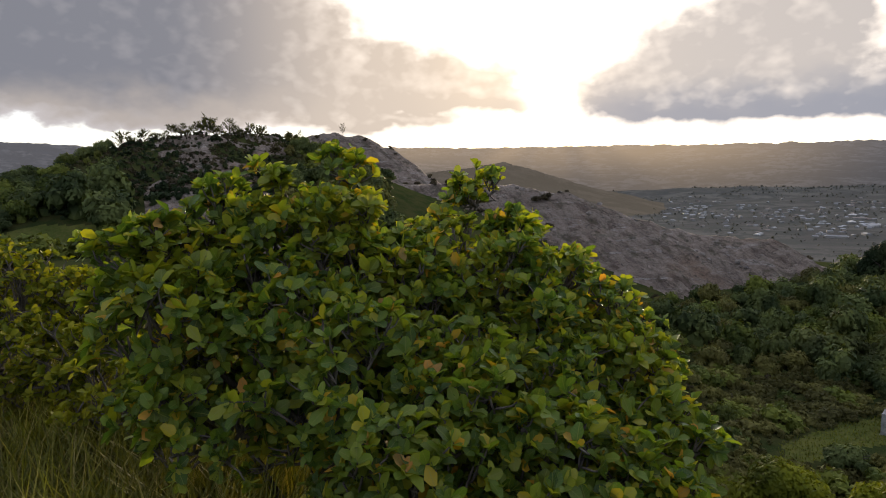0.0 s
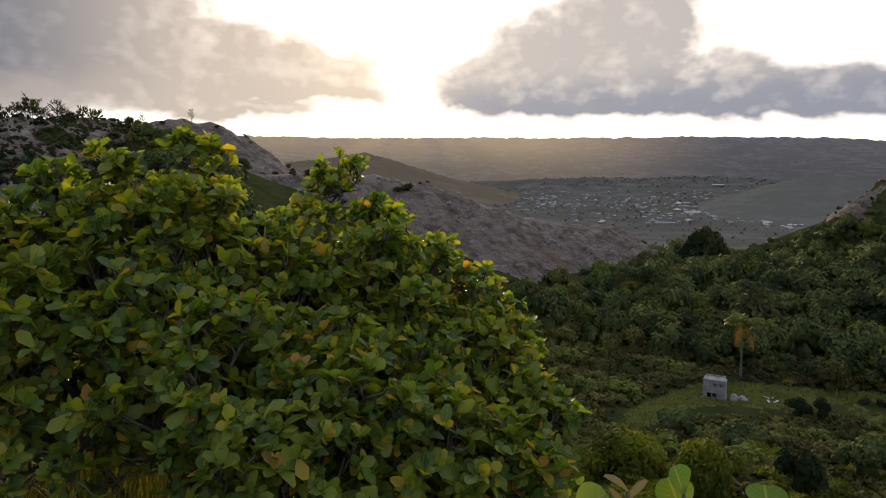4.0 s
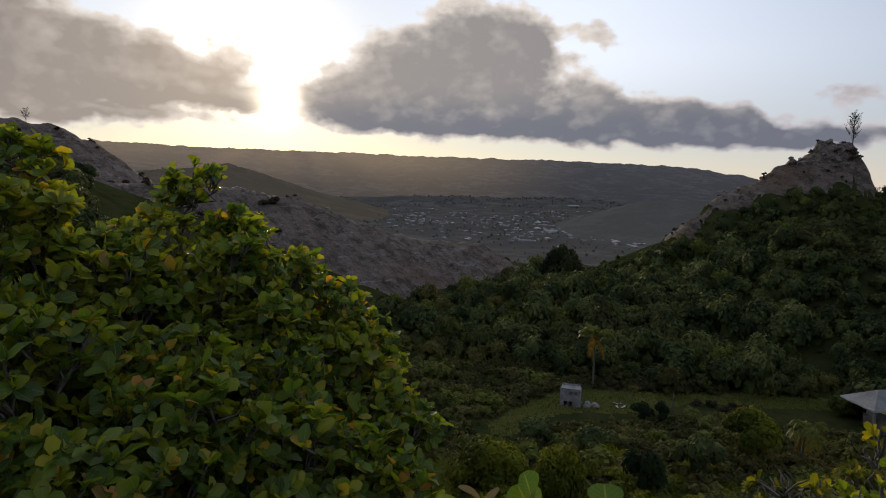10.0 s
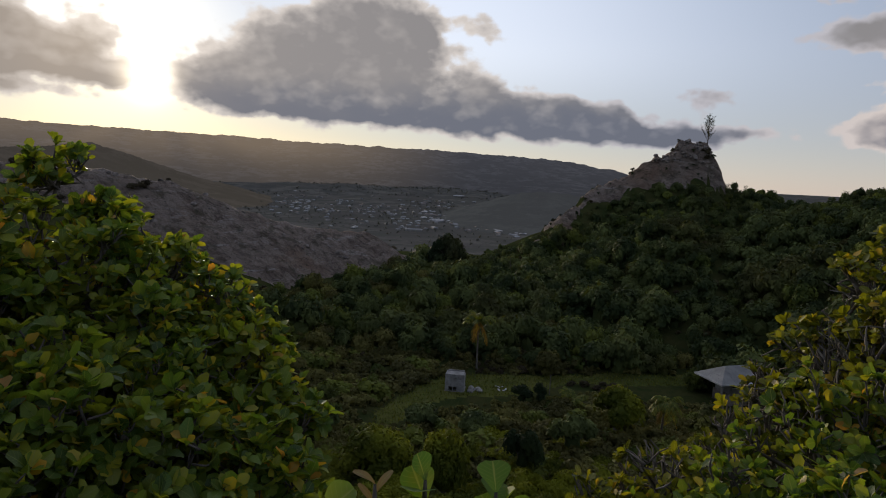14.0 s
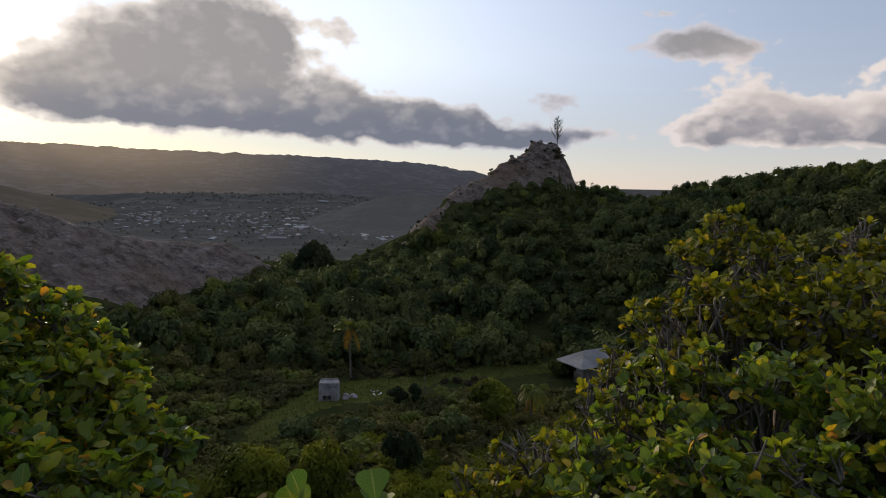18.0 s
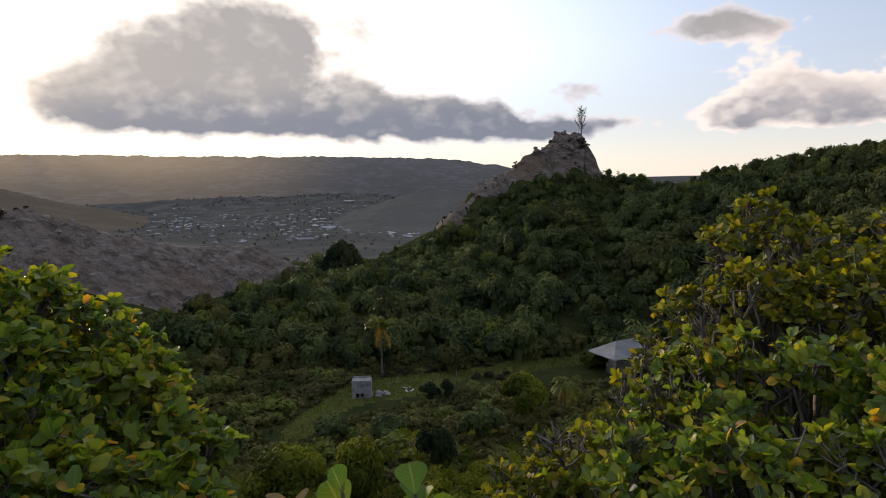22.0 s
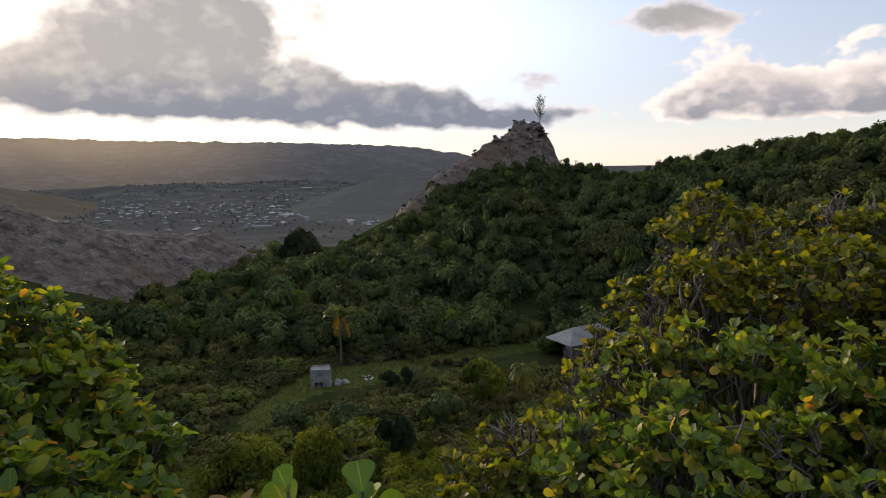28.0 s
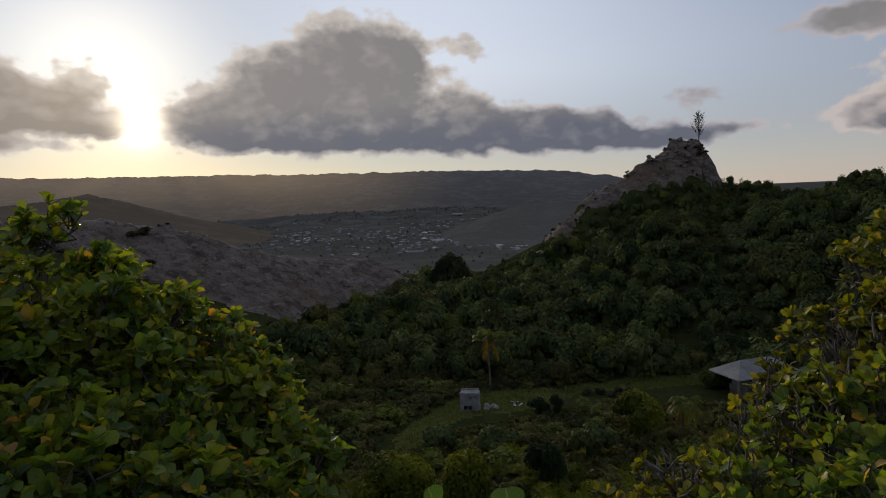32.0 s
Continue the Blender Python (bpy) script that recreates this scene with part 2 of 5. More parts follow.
def finish(n, colour, rough=0.8, bump=None, strength=0.5, distance=0.05, translucent=0.0, glow=None, spec=0.5, through_tint=(1, 1, 1)):
    out = n.add("ShaderNodeOutputMaterial")
    b = n.add("ShaderNodeBsdfPrincipled")
    n.put(b.inputs["Base Color"], colour if isinstance(colour, bpy.types.NodeSocket) else (*colour, 1))
    n.put(b.inputs["Roughness"], rough)
    b.inputs["Specular IOR Level"].default_value = spec
    if bump is not None:
        bn = n.add("ShaderNodeBump")
        bn.inputs["Strength"].default_value, bn.inputs["Distance"].default_value = strength, distance
        n.link(bump, bn.inputs["Height"])
        n.link(bn.outputs[0], b.inputs["Normal"])
    last = b.outputs[0]
    if translucent:
        t = n.add("ShaderNodeBsdfTranslucent")
        n.put(t.inputs[0], n.mix(1.0, colour, through_tint, "MULTIPLY"))
        mixer = n.add("ShaderNodeMixShader")
        mixer.inputs[0].default_value = translucent
        n.link(last, mixer.inputs[1]), n.link(t.outputs[0], mixer.inputs[2])
        last = mixer.outputs[0]
    if glow:
        e = n.add("ShaderNodeEmission")
        e.inputs[0].default_value, e.inputs[1].default_value = (*glow[:3], 1), glow[3]
        adder = n.add("ShaderNodeAddShader")
        n.link(last, adder.inputs[0]), n.link(e.outputs[0], adder.inputs[1])
        last = adder.outputs[0]
    n.link(last, out.inputs[0])


def place(n):
    return n.add("ShaderNodeNewGeometry").outputs["Position"]


def chance(n):
    """A number of its own for every object and every loose piece of a mesh."""
    a = n.add("ShaderNodeObjectInfo").outputs["Random"]
    b = n.add("ShaderNodeNewGeometry").outputs["Random Per Island"]
    return n.math("FRACT", n.math("ADD", a, b))


def leaf_material(name, stops, translucent=0.35, rough=0.42, ribs=True):
    m, n = material(name)
    c = n.ramp(chance(n), stops)
    p = place(n)
    c = n.mix(n.step(n.noise(p, 14.0, 3.0), 0.45, 0.75), c, n.mix(0.28, c, (0.18, 0.15, 0.03)))
    c = n.mix(n.step(n.noise(p, 2.4, 2.0), 0.50, 0.68), c, n.mix(0.35, c, (0.25, 0.25, 0.024)))
    if ribs:
        uv = n.add("ShaderNodeUVMap").outputs[0]
        sep = n.add("ShaderNodeSeparateXYZ")
        n.link(uv, sep.inputs[0])
        across = n.math("ABSOLUTE", n.math("SUBTRACT", sep.outputs[0], 0.5))
        rib = n.math("SUBTRACT", 1.0, n.step(across, 0.01, 0.05))
        side = n.math("FRACT", n.math("MULTIPLY", n.math("SUBTRACT", sep.outputs[1], n.math("MULTIPLY", across, 0.5)), 7.0))
        vein = n.math("SUBTRACT", 1.0, n.step(n.math("ABSOLUTE", n.math("SUBTRACT", side, 0.5)), 0.02, 0.12))
        line = n.math("MAXIMUM", n.math("MULTIPLY", rib, 0.55), n.math("MULTIPLY", vein, 0.2))
        c = n.mix(line, c, (0.24, 0.26, 0.09))
    finish(n, c, rough, n.noise(p, 60.0, 2.0), 0.25, 0.004, translucent, spec=0.28 if ribs else 0.1, through_tint=(1.6, 1.5, 0.38))
    return m


def woods_material(name, dark, mid, light, translucent=0.2):
    m, n = material(name)
    p = place(n)
    pick = n.math("MULTIPLY_ADD", n.math("SUBTRACT", chance(n), 0.5), 0.45, 0.5)
    c = n.ramp(pick, [(0.0, dark), (0.5, mid), (1.0, light)])
    tree = n.noise(p, 0.20, 1.0, 0.5)
    c = n.mix(n.step(tree, 0.36, 0.64), n.mix(0.6, c, dark), n.mix(0.6, c, light))
    patch = n.noise(p, 0.045, 2.0)
    c = n.mix(n.step(patch, 0.5, 0.7), c, n.mix(0.45, c, (0.10, 0.085, 0.03)))
    finish(n, c, 0.65, None, translucent=translucent, spec=0.06, through_tint=(1.4, 1.3, 0.5))
    return m


def bark_material(name, a, b, scale=20.0):
    m, n = material(name)
    p = n.vec("MULTIPLY", place(n), (1, 1, 0.35))
    f = n.noise(p, scale, 5.0, 0.65)
    finish(n, n.mix(n.step(f, 0.35, 0.7), a, b), 0.85, f, 0.8, 0.01)
    return m


SEA_LEAF = leaf_material("broad_leaf", [(0.0, (0.034, 0.072, 0.020)), (0.35, (0.088, 0.155, 0.028)), (0.70, (0.165, 0.225, 0.032)),
                                        (0.90, (0.27, 0.285, 0.030)), (0.965, (0.37, 0.29, 0.03)), (0.988, (0.48, 0.22, 0.03)), (1.0, (0.46, 0.29, 0.14))], 0.50, 0.42)
OLIVE_LEAF = leaf_material("olive_leaf", [(0.0, (0.030, 0.042, 0.008)), (0.35, (0.086, 0.104, 0.009)), (0.70, (0.165, 0.172, 0.010)),
                                          (0.92, (0.29, 0.265, 0.013)), (0.98, (0.35, 0.23, 0.02)), (1.0, (0.30, 0.2, 0.09))], 0.46, 0.46)
SPRIG_LEAF = leaf_material("sprig_leaf", [(0.0, (0.050, 0.115, 0.018)), (1.0, (0.12, 0.20, 0.024))], 0.45, 0.5)
SMALL_LEAF = leaf_material("small_leaf", [(0.0, (0.055, 0.078, 0.010)), (0.6, (0.140, 0.160, 0.014)), (1.0, (0.22, 0.21, 0.02))], 0.4, 0.5, False)
PALE_LEAF = leaf_material("dry_leaf", [(0.0, (0.13, 0.080, 0.035)), (1.0, (0.25, 0.18, 0.08))], 0.3, 0.7)
MEADOW_BLADE = leaf_material("meadow_grass", [(0.0, (0.050, 0.066, 0.014)), (0.7, (0.100, 0.114, 0.024)), (1.0, (0.14, 0.14, 0.03))], 0.3, 0.7, False)
GRASS_BLADE = leaf_material("dry_grass", [(0.0, (0.050, 0.058, 0.012)), (0.7, (0.105, 0.105, 0.022)), (1.0, (0.24, 0.20, 0.08))], 0.3, 0.6, False)
WOODS = woods_material("woods", (0.020, 0.032, 0.015), (0.060, 0.083, 0.032), (0.135, 0.160, 0.054))
GREEN_WOODS = woods_material("green_woods", (0.028, 0.043, 0.013), (0.088, 0.118, 0.028), (0.185, 0.205, 0.042))
OLIVE_WOODS = woods_material("olive_woods", (0.040, 0.040, 0.016), (0.105, 0.100, 0.033), (0.180, 0.168, 0.052))
YELLOW_WOODS = woods_material("yellow_woods", (0.034, 0.046, 0.010), (0.105, 0.130, 0.014), (0.21, 0.22, 0.020), 0.3)
# greyed and lightened so that the far trees sink into painted haze
HAZY_WOODS = woods_material("hazy_woods", (0.095, 0.094, 0.085), (0.115, 0.114, 0.102), (0.135, 0.133, 0.117), 0.1)
DARK_WOODS = woods_material("dark_woods", (0.012, 0.020, 0.010), (0.020, 0.034, 0.014), (0.034, 0.048, 0.018), 0.1)
DRY_WOODS = woods_material("dry_woods", (0.030, 0.024, 0.016), (0.052, 0.042, 0.026), (0.085, 0.070, 0.04), 0.1)
BARK = bark_material("bark", (0.045, 0.036, 0.030), (0.13, 0.11, 0.095))
PALE_BARK = bark_material("pale_bark", (0.07, 0.058, 0.046), (0.19, 0.165, 0.14))


def ground_materials():
    m, n = material("hillside_soil")
    p = place(n)
    a, b = n.noise(p, 0.35, 6.0, 0.6), n.noise(p, 6.0, 5.0, 0.65)
    c = n.mix(n.step(a, 0.35, 0.65), (0.024, 0.036, 0.012), (0.046, 0.048, 0.018))
    c = n.mix(n.step(b, 0.5, 0.75), c, (0.066, 0.056, 0.026))
    finish(n, c, 0.95, b, 0.7, 0.1, spec=0.0)
    soil = m
    m, n = material("pasture_grass")
    p = place(n)
    a, b = n.noise(p, 0.12, 4.0, 0.6), n.noise(p, 2.2, 5.0, 0.7)
    c = n.mix(n.step(a, 0.35, 0.65), (0.058, 0.076, 0.020), (0.100, 0.106, 0.030))
    c = n.mix(n.step(b, 0.45, 0.75), c, (0.10, 0.09, 0.035))
    c = n.mix(n.step(n.noise(p, 0.5, 4.0, 0.7), 0.5, 0.65), c, n.mix(0.6, c, (0.035, 0.042, 0.012)))
    finish(n, c, 0.95, b, 0.9, 0.2, spec=0.0)
    grass = m
    m, n = material("hill_rock")
    p = place(n)
    # tilted beds of stone with weathered faces
    bed = n.vec("DOT_PRODUCT", p, (0.62, 0.20, 0.76))
    wav = n.math("MULTIPLY_ADD", n.noise(p, 0.12, 4.0), 5.0, bed)
    layer = n.noise(n.vec("SCALE", n.vec("MULTIPLY", p, (0.16, 0.16, 1.0)), 1.0), 0.9, 5.0, 0.7)
    comb = n.add("ShaderNodeCombineXYZ")
    n.link(wav, comb.inputs[2])
    strata = n.noise(n.vec("ADD", comb.outputs[0], n.vec("SCALE", p, 0.16)), 0.9, 6.0, 0.75)
    crack = n.noise(p, 0.9, 7.0, 0.7)
    leaned = n.vec("ADD", n.vec("MULTIPLY", p, (0.8, 0.8, 1.5)), n.vec("SCALE", n.noise(p, 0.5, 4.0, 0.6, color=True), 2.2))
    block_edge, block_tone = n.cells(leaned, 0.42, True), n.cells(leaned, 0.42, False)
    small_edge = n.cells(leaned, 1.3, True)
    c = n.mix(n.step(strata, 0.38, 0.62), (0.105, 0.079, 0.066), (0.238, 0.187, 0.160))
    c = n.mix(n.math("MULTIPLY", block_tone, 0.55), c, (0.315, 0.263, 0.232))
    c = n.mix(n.step(layer, 0.56, 0.68), c, (0.32, 0.285, 0.268))
    c = n.mix(n.step(n.noise(p, 0.05, 4.0, 0.6), 0.5, 0.72), c, (0.20, 0.136, 0.102))
    c = n.mix(n.step(n.noise(p, 0.35, 5.0, 0.65), 0.51, 0.64), c, n.mix(0.6, c, (0.055, 0.055, 0.032)))
    joint = n.math("MAXIMUM", n.math("SUBTRACT", 1.0, n.step(block_edge, 0.0, 0.09)), n.math("MULTIPLY", n.math("SUBTRACT", 1.0, n.step(small_edge, 0.0, 0.10)), 0.6))
    c = n.mix(n.math("MULTIPLY", joint, 0.22), c, (0.045, 0.038, 0.032))
    c = n.mix(n.step(crack, 0.56, 0.70), c, (0.050, 0.045, 0.038))
    relief = n.math("ADD", n.math("ADD", strata, crack), n.math("ADD", n.math("MULTIPLY", block_tone, 0.8), n.math("MULTIPLY", joint, -0.3)))
    finish(n, c, 0.9, relief, 0.9, 0.9, spec=0.08)
    rock = m
    # field colours lifted and greyed to carry the haze of distance
    m, n = material("hazy_plain_fields")
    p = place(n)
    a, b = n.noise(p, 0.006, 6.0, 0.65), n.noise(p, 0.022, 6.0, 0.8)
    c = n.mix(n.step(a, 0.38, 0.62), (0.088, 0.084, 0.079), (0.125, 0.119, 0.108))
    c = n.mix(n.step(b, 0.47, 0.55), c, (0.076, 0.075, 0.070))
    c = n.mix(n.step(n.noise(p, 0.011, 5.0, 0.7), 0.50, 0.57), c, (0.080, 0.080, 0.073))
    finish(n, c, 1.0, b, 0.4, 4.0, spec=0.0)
    return soil, grass, rock, m


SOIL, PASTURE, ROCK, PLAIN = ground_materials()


# ---- mesh helpers ----
def numbered(seed):
    return np.random.RandomState(seed)


def mesh_from(name, verts, faces, mats, index=None, uv=None, smooth=False):
    """A mesh from arrays: faces is an (n, 3) or (n, 4) array."""
    me = bpy.data.meshes.new(name)
    verts, faces = np.asarray(verts, np.float32), np.asarray(faces, np.int32)
    k = faces.shape[1]
    me.vertices.add(len(verts))
    me.vertices.foreach_set("co", verts.ravel())
    me.loops.add(faces.size)
    me.loops.foreach_set("vertex_index", faces.ravel())
    me.polygons.add(len(faces))
    me.polygons.foreach_set("loop_start", np.arange(0, faces.size, k, dtype=np.int32))
    if index is not None:
        me.polygons.foreach_set("material_index", np.asarray(index, np.int32))
    me.polygons.foreach_set("use_smooth", np.full(len(faces), smooth, bool))
    if uv is not None:
        layer = me.uv_layers.new(name="UVMap")
        layer.data.foreach_set("uv", np.asarray(uv, np.float32)[faces.ravel()].ravel())
    for m in (mats if isinstance(mats, (list, tuple)) else [mats]):
        me.materials.append(m)
    me.update(calc_edges=True)
    me.validate()
    return me


def hang(ob, parent):
    ob.parent = parent
    return ob


def part(name, me, parent, label=""):
    """One mesh object as a part of a thing; its coordinates are the parent's."""
    return tagged(hang(new(name, me), parent), label)


def base(name, at, label, category, group="", kind="", turn=0.0):
    ob = new(name)
    ob.location, ob.rotation_euler = at, (0, 0, turn)
    return tagged(ob, label, category, group, kind)


def box(sx, sy, sz, at=(0, 0, 0), bevel=0.0):
    bm = bmesh.new()
    bmesh.ops.create_cube(bm, size=1.0, matrix=Matrix.Translation(at) @ Matrix.Diagonal((sx, sy, sz, 1)))
    if bevel:
        bmesh.ops.bevel(bm, geom=bm.edges[:], offset=bevel, segments=1, affect="EDGES")
    return bm


def solid(name, bm, mat, parent, label=""):
    me = bpy.data.meshes.new(name)
    bm.to_mesh(me)
    bm.free()
    me.materials.append(mat)
    return part(name, me, parent, label)


def tube(path, radii, sides=7):
    """Vertices and quads of a tapered tube along a path."""
    path = [Vector(p) for p in path]
    verts, faces = [], []
    for i, p in enumerate(path):
        along = (path[min(i + 1, len(path) - 1)] - path[max(i - 1, 0)]).normalized()
        a = along.orthogonal().normalized() if i == 0 else (a - along * a.dot(along)).normalized()
        b = along.cross(a)
        for s in range(sides):
            t = 2 * math.pi * s / sides
            verts.append(p + (a * math.cos(t) + b * math.sin(t)) * radii[i])
    for i in range(len(path) - 1):
        for s in range(sides):
            o, q = i * sides + s, i * sides + (s + 1) % sides
            faces.append((o, q, q + sides, o + sides))
    return verts, faces


def gather(pieces):
    """Joins (verts, faces) pieces into arrays."""
    vs, fs, at = [], [], 0
    for v, f in pieces:
        v, f = np.asarray(v, np.float32).reshape(-1, 3), np.asarray(f, np.int32)
        vs.append(v), fs.append(f + at)
        at += len(v)
    return np.concatenate(vs), np.concatenate(fs)


# ---- the lie of the land ----
TABLE = numbered(7).rand(256, 256)


def value_noise(x, y):
    xi, yi = np.floor(x).astype(int), np.floor(y).astype(int)
    fx, fy = x - xi, y - yi
    fx, fy = fx * fx * (3 - 2 * fx), fy * fy * (3 - 2 * fy)
    g = lambda i, j: TABLE[(xi + i) % 256, (yi + j) % 256]
    return (g(0, 0) * (1 - fx) + g(1, 0) * fx) * (1 - fy) + (g(0, 1) * (1 - fx) + g(1, 1) * fx) * fy


def fbm(x, y, size, octaves=4, rough=0.5):
    """Noise from -1 to 1 with features of that size in metres."""
    total, amp, norm = 0.0, 1.0, 0.0
    for k in range(octaves):
        total = total + amp * (value_noise(x / size * 2 ** k + 17.3 * k, y / size * 2 ** k + 5.1 * k) - 0.5)
        norm += amp * 0.5
        amp *= rough
    return total / norm


def smooth(v, lo, hi):
    t = np.clip((v - lo) / (hi - lo), 0, 1)
    return t * t * (3 - 2 * t)


def spot(az, dist, el):
    """A place from heading, distance over the ground and height angle, all from the lookout."""
    a = radians(az)
    return dist * math.sin(a), dist * math.cos(a), EYE + dist * math.tan(radians(el))


# crests: heading, distance, height angle
KNOLL = [(-90, 170, -2.5), (-72, 150, -1.9), (-67, 140, -0.5), (-63, 135, 2.2), (-60.5, 135, 3.6), (-56.5, 135, 4.1), (-53, 138, 3.9), (-51, 145, 2.4), (-48, 160, 0.2)]
LEFT_PEAK = [(-54, 190, 2.4), (-52, 190, 3.4), (-49, 192, 3.7), (-46.5, 195, 4.2), (-43.5, 195, 3.9), (-41.5, 195, 2.9), (-39.5, 194, 1.4), (-37.4, 192, -0.1), (-34, 190, -2.6)]
ROCK_RIDGE = [(-40, 150, -0.4), (-33, 150, -0.6), (-30, 150, -0.75), (-25.5, 150, -1.4), (-20.5, 150, -3.1), (-16.8, 152, -4.4), (-13.6, 155, -5.1), (-8, 160, -5.5), (-5, 160, -7.2)]
SADDLE = [(-9, 150, -8.6), (-3, 150, -9.2), (3, 150, -9.4), (6, 152, -8.9)]
PEAK = [(7.9, 160, -6.2), (8.8, 162, -4.6), (10.5, 165, -2.7), (13.8, 170, 0.0), (16.5, 174, 1.5), (19, 175, 1.9), (21.3, 175, 1.7), (22.4, 175, 0.7), (25.6, 175, -0.4)]
RIGHT_RIDGE = [(25.6, 175, -0.5), (28.2, 170, -1.2), (30.8, 165, -1.2), (33, 165, -0.2), (40, 160, 1.0), (46, 155, 1.7), (52.5, 150, 2.7), (60, 145, 3.4), (75, 130, 4), (100, 110, 5)]
SPUR_RIDGE = [(20.5, 172, 0.4), (21, 150, -3.8), (23, 125, -9.5), (24, 106, -14.5)]
SUMMIT = [(16.8, 175, 1.9), (17.8, 175, 2.6), (19, 175, 3.3), (20.1, 175, 3.8), (21.6, 175, 3.85), (22.1, 175, 3.1)]
DARK_HILL = [(-1, 1300, -3.4), (1, 1300, -2.6), (4, 1300, -1.7), (6.7, 1300, -1.0), (9.5, 1300, -0.9), (12, 1300, -1.3), (16, 1300, -2.4)]


def crest(x, y, line, slope, rounded=3.0):
    """The height of a ridge at x, y, and how far off its crest that is."""
    pts = [spot(*p) for p in line]
    best, off = np.full(x.shape, -1e9), np.full(x.shape, 1e9)
    for (ax, ay, az), (bx, by, bz) in zip(pts, pts[1:]):
        dx, dy = bx - ax, by - ay
        t = np.clip(((x - ax) * dx + (y - ay) * dy) / (dx * dx + dy * dy), 0, 1)
        d = np.hypot(x - ax - t * dx, y - ay - t * dy)
        h = az + t * (bz - az) - slope * (np.sqrt(d * d + rounded * rounded) - rounded)
        off = np.where(h > best, d, off)
        best = np.maximum(best, h)
    return best, off


def land(x, y):
    """Height, bare rock (0 to 1) and pasture (0 to 1) at arrays x, y."""
    r, th = np.hypot(x, y), np.degrees(np.arctan2(x, y))
    left, right, behind = smooth(-th, 25, 62), smooth(th, 40, 80), smooth(np.abs(th), 95, 140)
    floor = 11.5 + 18.5 * left + 8 * right + 20 * behind
    floor = floor + 4.5 * smooth(r, 95, 140) * (1 - left)
    reach = 24 + 36 * np.maximum(left ** 2, behind) + 8 * right
    h = floor + (38.3 - floor) * np.exp(-(r / reach) ** 1.5)
    h = h + fbm(x, y, 30, 3) * 1.2 * smooth(r, 8, 40) * (1 - 0.7 * smooth(-np.abs(r - 88), -16, -6))
    open_land = smooth(r, 185, 430)
    h = h * (1 - open_land) + open_land * (-40 + fbm(x, y, 420, 4) * (9 + 20 * smooth(r, 1100, 1900)) + 34 * smooth(r, 1500, 2700))
    rock = np.zeros_like(h)
    rough = fbm(x, y, 26, 5, 0.6)
    for line, slope, rounded, stone in ((KNOLL, 0.42, 5, 0), (LEFT_PEAK, 0.8, 3, 1), (ROCK_RIDGE, 0.72, 3, 1), (SADDLE, 0.30, 6, 0), (SPUR_RIDGE, 0.48, 6, 0), (PEAK, 1.0, 2.0, 2), (SUMMIT, 2.4, 1.5, 3), (RIGHT_RIDGE, 0.5, 5, 0)):
        c, off = crest(x, y, line, slope, rounded)
        c = c + rough * np.minimum(off, 7) * (0.24 if stone else 0.16)
        if stone == 3:  # broken into ledges
            c = c + fbm(x, y, 4.5, 3, 0.6) * 0.8
            c = np.where(off > 0.8, np.floor(c / 1.5) * 1.5 + 1.5 * smooth(c / 1.5 % 1.0, 0.55, 1.0), c)
        over = c > h
        if stone == 1:
            rock = np.where(over, smooth(c - h, 0.0, 0.8), rock)
        elif stone == 3:
            rock = np.where(over, 1.0, rock)
        elif stone == 2:
            face = (off < 7.5 + 3.5 * rough) & (th + 1.5 * rough < 23.2) & (th > 4.5)
            face = face & ((th < 20.5) | (off < 5 + 5 * rough))
            rock = np.where(over, face.astype(float), rock)
        else:
            bare = (line is KNOLL) * (th > -62) * (th < -50.5) * smooth(rough, -0.25, 0.0)
            rock = np.where(over, bare, rock)
        k = 1.5
        e = np.clip(0.5 + 0.5 * (c - h) / k, 0, 1)
        h = h * (1 - e) + c * e + k * e * (1 - e) * 0.5
    ridged = 1 - np.abs(fbm(x * 0.9 + y * 0.5, y - x * 0.3, 9, 4, 0.6))
    bed = 0.55 * x + 0.30 * y + h * 1.1 + fbm(x, y, 20, 3) * 6
    ledge = np.abs((bed / 3.2) % 1.0 - 0.5) * 2 + 0.5 * np.abs((bed / 1.13) % 1.0 - 0.5)
    h = h + rock * np.where(th > 0, 1.0, 0.45) * ((ridged - 0.75) * 2.4 + (ledge - 0.62) * 0.8 + fbm(x, y, 4.5, 4, 0.6) * 1.7)
    h = np.where(r > 3900, h + (34.0 - h) * smooth(r, 3900, 4600), h)
    wob = fbm(x, y, 11, 3)
    middle = 81.0 + 0.75 * np.clip(th, 0, 30) + 1.7 * np.clip(th, -9, 0)
    half = np.maximum(6.6 - 0.26 * np.abs(th), 3.2)
    field = smooth(half - np.abs(r - middle) + wob * 4.0, 0, 1.2) * smooth(th + wob * 4, -8.5, -6.5) * (1 - smooth(th, 26, 31))
    field = np.maximum(field, smooth(5 - np.abs(r - 92) * 0.5 + fbm(x, y, 7, 3) * 2, 0, 1.5) * smooth(-th, 64.5, 66) * (1 - smooth(-th, 71, 75)))
    return h, rock, field


def height_at(x, y):
    return float(land(np.array([float(x)]), np.array([float(y)]))[0][0])


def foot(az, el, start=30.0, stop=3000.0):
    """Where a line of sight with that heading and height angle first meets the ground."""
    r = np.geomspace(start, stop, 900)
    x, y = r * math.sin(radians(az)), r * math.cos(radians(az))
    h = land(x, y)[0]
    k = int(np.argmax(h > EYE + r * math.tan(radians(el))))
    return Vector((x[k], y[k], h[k]))


